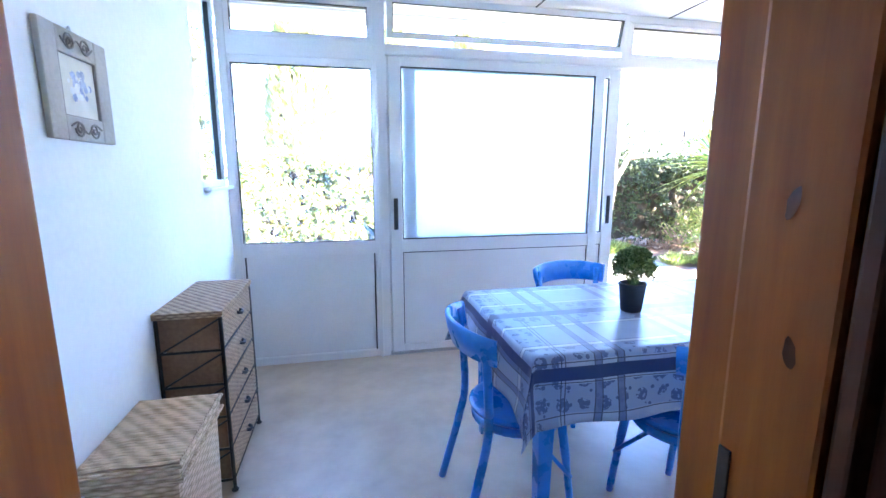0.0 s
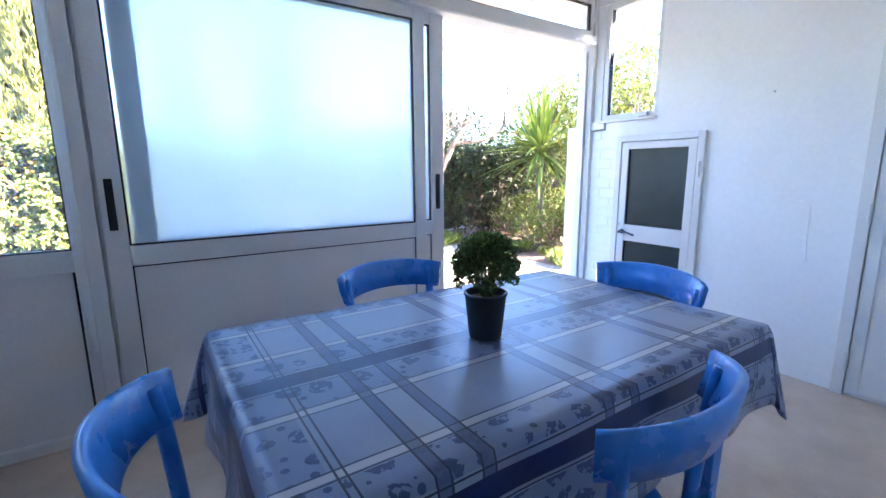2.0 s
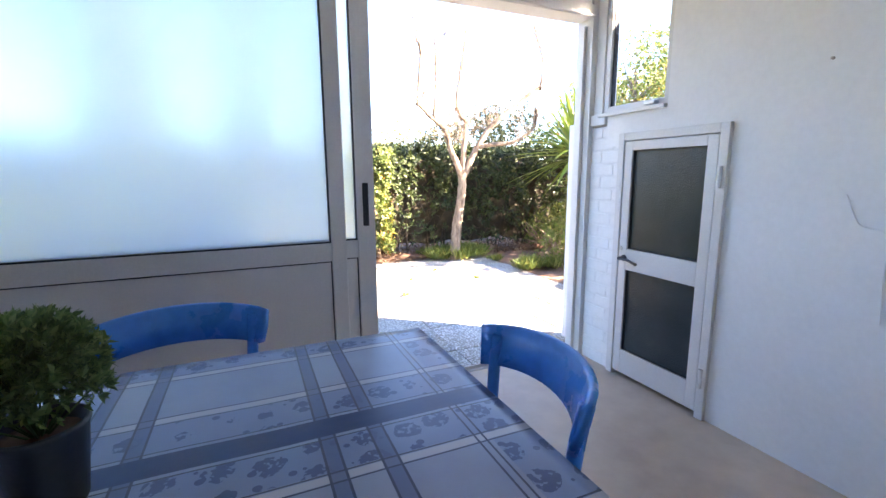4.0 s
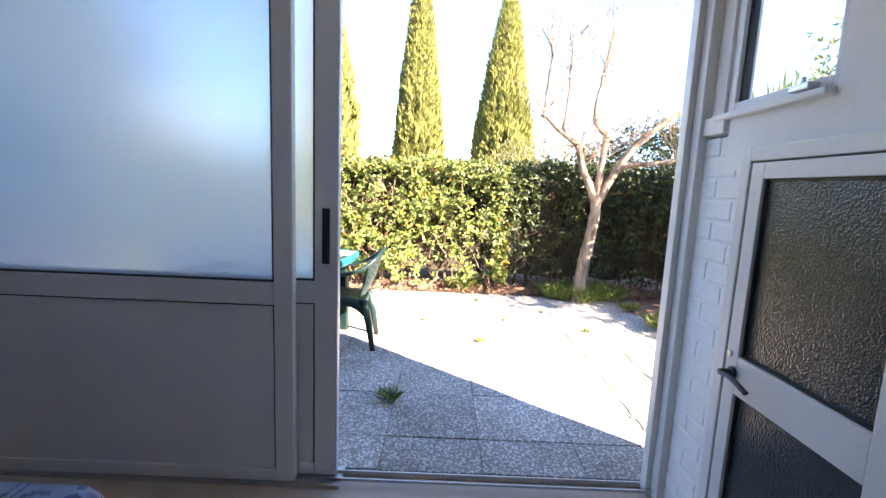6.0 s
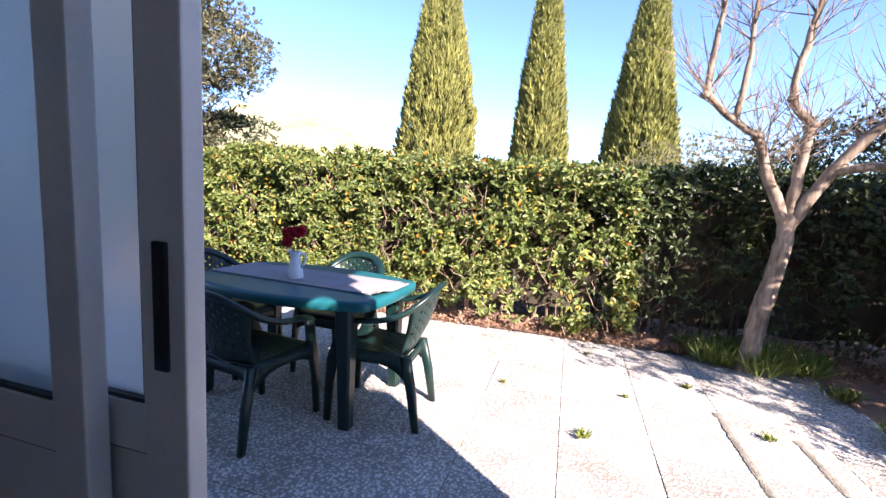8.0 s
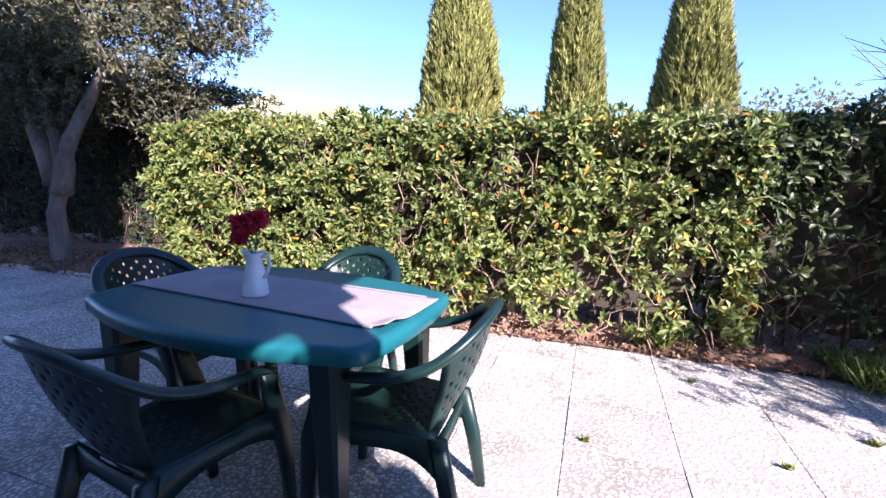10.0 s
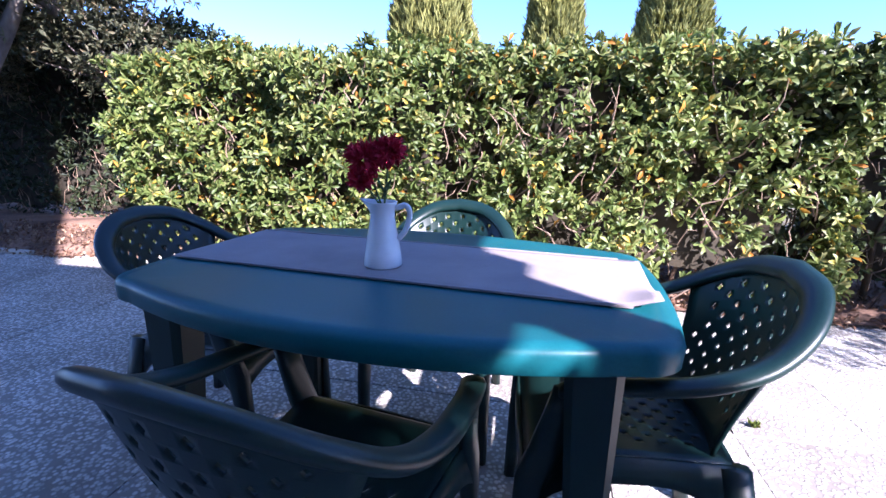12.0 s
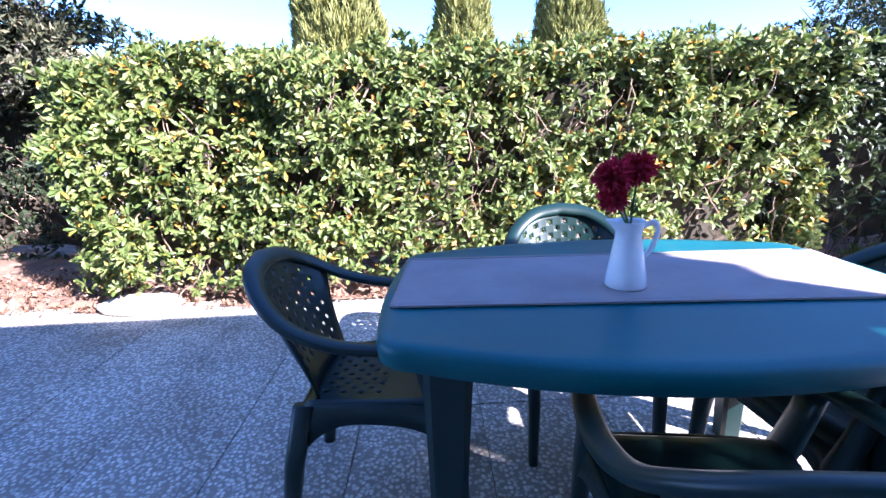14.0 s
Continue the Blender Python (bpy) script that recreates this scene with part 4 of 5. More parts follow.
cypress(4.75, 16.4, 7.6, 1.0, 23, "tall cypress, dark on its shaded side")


def limb(bm, rr, start, end, r0, r1, bend=0.08, n=7):
    a, b = Vector(start), Vector(end)
    pts = [a.lerp(b, i / n) + Vector((rr.uniform(-1, 1), rr.uniform(-1, 1), rr.uniform(-1, 1))) * bend * (b - a).length * (0 < i < n) * 0.6 for i in range(n + 1)]
    sweep(bm, pts, [r0 + (r1 - r0) * i / n for i in range(n + 1)], 9, True)
    return pts


def bare_tree():
    rr = random.Random(8)
    t = base("bare_tree", 4.68, 6.80, 0)
    tagged(t, "leafless pollarded tree with pale bark and thin twigs", "tree")
    bm = bmesh.new()
    fork = (0.02, 0.0, 1.18)
    sweep(bm, curve_pts([(-0.12, 0, -0.1), (-0.10, 0.0, 0.10), (-0.06, 0.02, 0.5), (0.0, 0.01, 0.9), fork, (0.03, 0, 1.28)], 10), [0.082 - 0.020 * min(1, k / 30) for k in range(51)], 18)
    for v in bm.verts:
        v.co += 0.012 * noise.noise_vector(v.co * 11) + 0.006 * noise.noise_vector(v.co * 27)
    part("trunk", bm, BARK, t, smooth=True)
    limbs = [
        [fork, (-0.10, -0.02, 1.42), (-0.22, -0.05, 1.68), (-0.28, -0.06, 1.86)],
        [fork, (0.02, -0.03, 1.45), (0.03, -0.05, 1.75), (0.06, -0.06, 1.95)],
        [fork, (0.12, -0.06, 1.42), (0.25, -0.12, 1.70), (0.43, -0.20, 1.95), (0.75, -0.30, 2.22), (1.05, -0.38, 2.45)],
        [(0.22, -0.11, 1.62), (0.45, -0.22, 1.66), (0.72, -0.32, 1.70), (0.95, -0.40, 1.90), (0.97, -0.42, 2.15)],
        [(-0.28, -0.06, 1.86), (-0.50, -0.08, 2.00), (-0.68, -0.10, 2.18)],
        [(-0.68, -0.10, 2.18), (-0.66, -0.10, 2.55), (-0.64, -0.10, 2.88), (-0.72, -0.12, 2.98)],
        [(-0.46, -0.08, 1.98), (-0.42, -0.09, 2.45), (-0.43, -0.10, 2.95)],
        [(0.06, -0.06, 1.95), (-0.10, -0.08, 2.16), (-0.05, -0.08, 2.6), (0.04, -0.10, 3.2)],
        [(1.05, -0.38, 2.45), (1.08, -0.40, 2.75), (0.88, -0.42, 3.25)],
    ]
    rad = [(0.046, 0.034), (0.042, 0.034), (0.050, 0.026), (0.034, 0.017), (0.032, 0.025), (0.026, 0.012), (0.026, 0.012), (0.034, 0.020), (0.022, 0.009)]
    tips = []
    for pts, (r0, r1) in zip(limbs, rad):
        q = curve_pts(pts, 5)
        q = [p + 0.012 * noise.noise_vector(p * 9) for p in q]
        m = len(q) - 1
        part("limb", tube(q, [(r0 + (r1 - r0) * i / m) * (1 + 0.14 * noise.noise(Vector((i * 0.9, r0 * 50, 0)))) for i in range(m + 1)], 9), BARK, t, smooth=True)
        tips.append(q)
    for e in ((-0.28, -0.06, 1.86), (0.06, -0.06, 1.95), (-0.10, -0.08, 2.15), (-0.68, -0.10, 2.17), (1.05, -0.38, 2.44), (0.43, -0.20, 1.95)):
        bmk = bmesh.new()
        bmesh.ops.create_icosphere(bmk, subdivisions=2, radius=0.040, matrix=Matrix.Translation(e))
        for v in bmk.verts:
            v.co += 0.02 * noise.noise_vector(v.co * 14)
        part("knuckle", bmk, BARK, t, smooth=True)
    tw = bmesh.new()
    for q in tips:
        for k in range(26):
            a = q[rr.randrange(len(q) // 2, len(q))]
            d = Vector((rr.uniform(-0.8, 0.8), rr.uniform(-0.6, 0.4), rr.uniform(0.1, 1.0))).normalized()
            L = rr.uniform(0.25, 0.8)
            p1 = a + d * L * 0.5 + Vector((rr.uniform(-1, 1), rr.uniform(-1, 1), rr.uniform(-1, 1))) * 0.06
            p2 = a + d * L + Vector((0, 0, rr.uniform(-0.05, 0.2)))
            sweep(tw, [a, p1, p2], [0.005, 0.003, 0.0012], 4, False)
            for s in range(3):
                d2 = (d + Vector((rr.uniform(-0.9, 0.9), rr.uniform(-0.9, 0.9), rr.uniform(-0.3, 0.9)))).normalized()
                sweep(tw, [p1, p1 + d2 * rr.uniform(0.1, 0.35)], [0.003, 0.001], 4, False)
    tagged(part("twig_mass", tw, BARK, t, "thin bare twigs"), kind="stuff")


bare_tree()


def leafy_tree(name, x, y, trunk_pts, r0, r1, blobs, leaf, bark, seed, label, n, length=0.07, per=6):
    t = base(name, x, y, 0)
    tagged(t, label, "tree")
    rr = random.Random(seed)
    rng = np.random.default_rng(seed)
    for pts in trunk_pts:
        q = curve_pts(pts, 5)
        m = len(q) - 1
        stem = tube(q, [(r0 + (r1 - r0) * i / m) * (1 + 0.18 * noise.noise(Vector((i * 0.8, seed, 0)))) for i in range(m + 1)], 14)
        for v in stem.verts:
            v.co += r0 * 0.16 * noise.noise_vector(v.co * 9) + r0 * 0.07 * noise.noise_vector(v.co * 24)
        part("trunk" if pts is trunk_pts[0] else "limb", stem, bark, t, smooth=True)
    P, N = [], []
    for bx, by, bz, br in blobs:
        k = int(n * br * br)
        d = rng.normal(size=(k, 3))
        d /= np.linalg.norm(d, axis=1, keepdims=True)
        rad = br * rng.uniform(0.35, 1.0, k) ** 0.6
        lump = np.array([1 + 0.45 * noise.noise(Vector(v) * 2.6 + Vector((bx, by, bz))) for v in d])
        P.append(np.array([bx, by, bz]) + d * (rad * lump)[:, None] * np.array([1, 1, 0.85]))
        N.append(d * 0.6 + np.array([0, 0, 0.3]))
    lv = leaf_mesh("crown", np.concatenate(P), np.concatenate(N), leaf, length, length * 0.3, per, 1.0, seed, t)
    tagged(lv, kind="stuff")
    tw = bmesh.new()
    for bx, by, bz, br in blobs:
        for k in range(9):
            a = Vector((bx, by, bz - br * 0.7))
            b = a + Vector((rr.uniform(-1, 1), rr.uniform(-1, 1), rr.uniform(0.2, 1.4))) * br
            sweep(tw, [a, a.lerp(b, 0.5) + Vector((rr.uniform(-1, 1), rr.uniform(-1, 1), 0)) * 0.1, b], [0.02, 0.012, 0.004], 5, False)
    tagged(part("twig_mass", tw, bark, t), kind="stuff")


leafy_tree("old_tree", -3.45, 7.3, [[(0, 0, -0.1), (-0.05, 0, 0.6), (0.05, 0.05, 1.2), (-0.05, 0, 2.0)], [(0.05, 0.02, 0.9), (0.35, 0, 1.5), (0.9, 0.1, 2.3)], [(0, 0, 1.0), (-0.5, 0.1, 1.8), (-0.9, 0, 2.6)]],
           0.115, 0.045, [(0.9, 0.3, 2.7, 0.85), (-0.2, 0.2, 3.2, 1.1), (-1.3, 0.0, 3.0, 1.1), (1.5, 0.9, 3.1, 0.75), (0.4, 0.8, 4.1, 1.0), (-0.9, 0.4, 4.1, 1.1), (0.1, 0.1, 2.2, 0.7), (-0.8, 0.5, 2.1, 0.8), (0.9, 0.8, 2.0, 0.6), (-1.9, 0.6, 2.4, 1.0)],
           OLIVE_LEAF, OLD_BARK, 31, "old grey-barked tree with fine grey-green leaves", 2300, 0.075)
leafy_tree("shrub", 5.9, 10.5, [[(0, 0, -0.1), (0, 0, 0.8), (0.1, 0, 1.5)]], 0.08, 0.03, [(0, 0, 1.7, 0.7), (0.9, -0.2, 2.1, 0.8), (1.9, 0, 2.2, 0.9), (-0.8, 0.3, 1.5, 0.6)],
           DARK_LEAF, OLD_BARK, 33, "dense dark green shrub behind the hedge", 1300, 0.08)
leafy_tree("shrub", 4.4, 13.0, [[(0, 0, -0.1), (0, 0, 0.8), (0.1, 0, 1.5)]], 0.06, 0.03, [(0.5, 0, 1.9, 0.9), (1.5, -0.2, 2.0, 0.9), (2.5, 0, 1.9, 0.9)],
           PINK_LEAF, OLD_BARK, 34, "dry pale scrub behind the hedge", 700, 0.08)
leafy_tree("tall_shrub", 7.3, 5.1, [[(0, 0, -0.1), (0.05, 0, 0.9), (0.1, 0, 1.4), (0.0, 0.1, 2.0)], [(0.05, 0, 0.7), (-0.4, 0.2, 1.3), (-0.7, 0.3, 1.9)]], 0.06, 0.02, [(-0.7, -0.5, 2.2, 0.6), (-0.2, -0.3, 2.6, 0.7), (0, 0, 1.9, 0.6), (-0.7, 0.4, 1.9, 0.6), (0.6, 0.5, 2.0, 0.8), (-0.2, 0.6, 1.4, 0.7), (-0.9, 0.9, 1.3, 0.55), (0.3, 0.4, 2.7, 0.75), (-0.5, 0.6, 2.6, 0.6), (0.9, 0.9, 2.9, 0.8), (0.0, -0.7, 1.3, 0.7), (0.4, -0.9, 2.1, 0.7)],
           HEDGE_LEAF, OLD_BARK, 37, "tall loose shrub with light green leaves", 620, 0.075)
leafy_tree("shrub", 7.9, 8.1, [[(0, 0, -0.1), (0, 0, 0.8), (0.1, 0, 1.6)]], 0.07, 0.03, [(-0.6, -0.2, 1.7, 0.65), (0.2, -0.4, 1.9, 0.7), (0.9, -0.5, 1.5, 0.8), (0, -0.6, 1.0, 0.7), (0.1, -0.3, 2.5, 0.7), (1.0, -0.5, 2.5, 0.9), (1.6, -0.6, 1.8, 0.8)],
           HEDGE_LEAF, OLD_BARK, 35, "tall loose green shrub at the garden corner", 1300, 0.08)
leafy_tree("shrub", 6.0, 4.3, [[(0, 0, -0.05), (0, 0, 0.2), (0.05, 0, 0.5)]], 0.03, 0.012, [(0, 0.3, 0.35, 0.42), (0.3, 0.9, 0.4, 0.45), (0.6, 0.1, 0.5, 0.5), (-0.1, 1.2, 0.25, 0.3), (0.2, 0.5, 0.85, 0.4), (0.5, 0.9, 1.0, 0.4)],
           OLIVE_LEAF, TWIG, 36, "low grey-green bush beside the paving", 1500, 0.05)
# Unseen bush, added to keep sun out of the side window's lower part.
leafy_tree("shrub", 5.0, 2.1, [[(0, 0, -0.05), (0, 0, 0.6), (0.05, 0, 1.6)]], 0.05, 0.02, [(0, 0, 0.6, 0.45), (0, 0.05, 1.2, 0.45), (-0.1, 0.0, 1.75, 0.42), (0.05, -0.05, 2.2, 0.42), (-0.1, 0.02, 2.60, 0.42), (0.12, 0.1, 2.58, 0.38), (-0.15, -0.2, 2.55, 0.36)],
           MID_LEAF, OLD_BARK, 38, "unseen leafy bush added to block sun through the side window", 4200, 0.085)

for k, (bx, by) in enumerate(((6.4, 6.7), (7.3, 7.0), (5.9, 5.55), (6.6, 5.7))):
    leafy_tree("shrub", bx, by, [[(0, 0, -0.05), (0, 0, 0.15), (0.05, 0, 0.4)]], 0.03, 0.012, [(0, 0, 0.45, 0.4), (0.35, -0.1, 0.55, 0.4), (-0.3, 0.1, 0.35, 0.3)],
               GRASS_LEAF, TWIG, 50 + k, "sunlit yellow-green bush at the garden corner", 1500, 0.06)

# far hillside beyond the garden
hill = bmesh.new()
bmesh.ops.create_grid(hill, x_segments=70, y_segments=10, size=1.0)
for v in hill.verts:
    u, w = v.co.x, (v.co.y + 1) / 2
    v.co = Vector((-30 + u * 90, 55 + w * 60, 0))
    v.co.z = w * (7.5 + 17.0 * math.exp(-((v.co.x + 85) / 34) ** 2) + 2.0 * noise.noise(Vector((v.co.x * 0.06, 3, 0))) + 1.2 * noise.noise(Vector((v.co.x * 0.3, w * 5, 0)))) - 0.5
structure(link("backdrop", hill, surface("scrub_hill", (0.16, 0.15, 0.075), (0.36, 0.33, 0.18), 0.95, 1.2, 0.15, 0.3)), "low hill with dry scrub", "hill")


def yucca(x, y, h):
    t = base("yucca", x, y, 0)
    tagged(t, "yucca with a spray of sword-shaped green leaves", "yucca")
    part("trunk", tube(curve_pts([(0, 0, -0.05), (0.03, 0, 0.5), (-0.02, 0.02, h - 0.1), (0, 0, h)], 4), 0.055, 9), OLD_BARK, t)
    rr = random.Random(6)
    bm = bmesh.new()
    for k in range(130):
        a, e = rr.uniform(0, 2 * pi), rr.uniform(-0.5, 1.45)
        L, w = rr.uniform(0.85, 1.2), rr.uniform(0.022, 0.034)
        d = Vector((cos(a) * cos(e), sin(a) * cos(e), sin(e)))
        s = Vector((-sin(a), cos(a), 0))
        o = Vector((0, 0, h - 0.05 + 0.15 * rr.random()))
        prev = None
        for i in range(5):
            u = i / 4
            c = o + d * L * u - Vector((0, 0, 0.16 * u * u * (1.2 - sin(e))))
            ww = w * (0.7 + 1.2 * u * (1 - u) * 2) * (1 - u ** 3) + 0.001
            row = [bm.verts.new(c + s * ww), bm.verts.new(c - Vector((0, 0, ww * 0.4))), bm.verts.new(c - s * ww)]
            if prev:
                bm.faces.new((prev[0], prev[1], row[1], row[0]))
                bm.faces.new((prev[1], prev[2], row[2], row[1]))
            prev = row
    tagged(part("leaves", bm, YUCCA_LEAF, t), kind="stuff")


yucca(6.3, 6.2, 1.5)


def tuft(x, y, n, size, seed, name="weed", label="small tuft of yellow-green weeds in a joint", z=0.0):
    rng = np.random.default_rng(seed)
    b = base(name, x, y, z)
    tagged(b, label, "weed")
    p = np.stack([rng.normal(0, size * 0.35, n), rng.normal(0, size * 0.35, n), np.full(n, 0.0)], 1)
    lv = leaf_mesh("leaves", p, np.tile([0, 0, 1.0], (n, 1)), GRASS_LEAF, size * 1.1, 0.012, 5, 0.75, seed, b)
    tagged(lv, kind="stuff")


tuft(3.27, 5.22, 9, 0.045, 41)
tuft(2.62, 4.10, 18, 0.085, 42)
tuft(3.33, 6.60, 5, 0.03, 43)
tuft(4.0, 6.2, 7, 0.035, 44)
tuft(3.55, 5.85, 5, 0.028, 45)
tuft(4.3, 5.6, 9, 0.045, 46)
tuft(2.75, 5.75, 5, 0.03, 47)
for k in range(34):
    r = random.Random(100 + k)
    if k < 10:
        px, py = r.uniform(4.2, 5.0), r.uniform(6.7, 7.0)
    elif k < 26:
        px, py = r.uniform(5.02, 5.5), r.uniform(4.3, 6.7)
    else:
        px, py = r.uniform(3.0, 6.8), r.uniform(6.98, 7.2)
    tuft(px, py, r.randrange(20, 60), r.uniform(0.09, 0.2), 100 + k, "weed", "clump of bright green weeds at the paving edge", 0.02)

bm = bmesh.new()
bmesh.ops.create_icosphere(bm, subdivisions=3, radius=1.0)
for v in bm.verts:
    v.co = Vector((v.co.x * 0.30, v.co.y * 0.14, max(v.co.z, -0.3) * 0.075)) + 0.02 * noise.noise_vector(v.co * 1.7)
rk = link("rock", bm, ROCK, smooth=True)
rk.matrix_world = pose(-1.05, 7.0, 0.03)
tagged(rk, "flat pale stone lying on the bed", "rock")
for k in range(5):
    kb = link("kerb_stone", boxes((0, 0.49, 0, 0.07, -0.03, 0.03), bevel=0.01), ROCK)
    kb.matrix_world = pose(-5.0 + k * 1.0, 6.95, 0, 0, 0, 0)
    tagged(kb, "pale concrete kerb stone at the bed's edge", "kerb stone", group="kerb along the bed")

# ---------------------------------------------------------------- indoor dining table
TX0, TX1, TY0, TY1, TZ = 0.92, 2.31, 1.38, 2.26, 0.77
tb = base("dining_table", (TX0 + TX1) / 2, (TY0 + TY1) / 2, 0)
tagged(tb, "rectangular blue-painted wooden dining table under a cloth", "table")
hx, hy = (TX1 - TX0) / 2, (TY1 - TY0) / 2
part("tabletop", boxes((-hx + 0.005, hx - 0.005, -hy + 0.005, hy - 0.005, TZ - 0.03, TZ - 0.004), bevel=0.004), BLUE, tb)
part("apron", boxes((-hx + 0.08, hx - 0.08, -hy + 0.06, -hy + 0.085, TZ - 0.12, TZ - 0.031), (-hx + 0.08, hx - 0.08, hy - 0.085, hy - 0.06, TZ - 0.12, TZ - 0.031), (-hx + 0.06, -hx + 0.085, -hy + 0.085, hy - 0.085, TZ - 0.12, TZ - 0.031), (hx - 0.085, hx - 0.06, -hy + 0.085, hy - 0.085, TZ - 0.12, TZ - 0.031)), BLUE, tb)
for sx in (-1, 1):
    for sy in (-1, 1):
        bm = boxes((-0.035, 0.035, -0.035, 0.035, 0, TZ - 0.031), bevel=0.004)
        for v in bm.verts:
            k = 0.62 + 0.38 * min(1, v.co.z / 0.6)
            v.co.x, v.co.y = v.co.x * k + sx * (hx - 0.085), v.co.y * k + sy * (hy - 0.085)
        part("leg", bm, BLUE, tb)


def tablecloth():
    """A sheet over the top that falls down all round, with pointed corners."""
    bm = bmesh.new()
    uvl = bm.loops.layers.uv.new("UVMap")
    drop, nx, ny, nd = 0.24, 40, 28, 12

    def axis(h, n):
        return [-h - drop * (nd - i) / nd for i in range(nd)] + [-h + 2 * h * i / n for i in range(n + 1)] + [h + drop * (i + 1) / nd for i in range(nd)]

    us, vs = axis(hx, nx), axis(hy, ny)
    grid = {}
    for i, u in enumerate(us):
        for j, v in enumerate(vs):
            ex, ey = max(abs(u) - hx, 0), max(abs(v) - hy, 0)
            x, y = max(-hx, min(hx, u)), max(-hy, min(hy, v))
            down = sqrt(ex * ex + ey * ey) if ex and ey else ex + ey
            out = 0.006 + 0.10 * down + 0.012 * sin((u + v) * 17) * down / drop
            sx, sy = (1 if u > 0 else -1), (1 if v > 0 else -1)
            if ex and ey:
                k = min(ex, ey) / max(ex, ey)
                x += sx * (out * ex / max(ex, ey) + 0.025 * k * down / drop)
                y += sy * (out * ey / max(ex, ey) + 0.025 * k * down / drop)
                down = max(ex, ey) + 0.25 * min(ex, ey)
            elif ex:
                x += sx * out
            elif ey:
                y += sy * out
            z = TZ - down + 0.0015 * noise.noise(Vector((u * 6, v * 6, 0)))
            grid[i, j] = (bm.verts.new((x, y, z)), u, v)
    for i in range(len(us) - 1):
        for j in range(len(vs) - 1):
            q = [grid[i, j], grid[i + 1, j], grid[i + 1, j + 1], grid[i, j + 1]]
            ridge = [abs((abs(c[1]) - hx) - (abs(c[2]) - hy)) < 1e-6 and abs(c[1]) >= hx - 1e-6 for c in q]
            if ridge[0] and ridge[2]:
                faces = ((q[0], q[1], q[2]), (q[0], q[2], q[3]))
            elif ridge[1] and ridge[3]:
                faces = ((q[0], q[1], q[3]), (q[1], q[2], q[3]))
            else:
                faces = (q,)
            for fq in faces:
                f = bm.faces.new([c[0] for c in fq])
                f.smooth = True
                for l, c in zip(f.loops, fq):
                    l[uvl].uv = (c[1], c[2])
    return bm


tc = link("tablecloth", tablecloth(), OILCLOTH)
tc.matrix_world = pose((TX0 + TX1) / 2, (TY0 + TY1) / 2, 0)
sol = tc.modifiers.new("thickness", "SOLIDIFY")
sol.thickness, sol.offset = 0.0015, 1.0
tagged(tc, "glossy blue patterned oilcloth draped over the table", "tablecloth")

# pot plant
pp = base("pot_plant", 1.56, 1.78, TZ + 0.002)
tagged(pp, "small bushy green plant in a dark pot on the table", "pot plant")
part("pot", lathe([(0.001, 0), (0.042, 0), (0.045, 0.006), (0.057, 0.118), (0.060, 0.122), (0.060, 0.128), (0.056, 0.129), (0.052, 0.110), (0.001, 0.105)], 28), POT, pp, smooth=True)
part("soil", lathe([(0.001, 0.112), (0.05, 0.110), (0.051, 0.104)], 20), SOIL, pp)
rng = np.random.default_rng(3)
d = rng.normal(size=(1300, 3))
d /= np.linalg.norm(d, axis=1, keepdims=True)
d[:, 2] = np.where(d[:, 2] < -0.45, -d[:, 2], d[:, 2])
pts = np.array([0, 0, 0.196]) + d * (0.084 * rng.uniform(0.55, 1.06, 1300))[:, None]
tagged(leaf_mesh("leaves", pts, d + np.array([0, 0, 0.4]), POT_LEAF, 0.017, 0.0065, 6, 0.9, 5, pp), kind="stuff")
st = bmesh.new()
for k in range(0, 1300, 26):
    sweep(st, [(0, 0, 0.10), tuple(Vector((0, 0, 0.10)).lerp(Vector(pts[k]), 0.5)), tuple(pts[k])], [0.0015, 0.0012, 0.0008], 4, False)
tagged(part("stems", st, STALK, pp), kind="stuff")


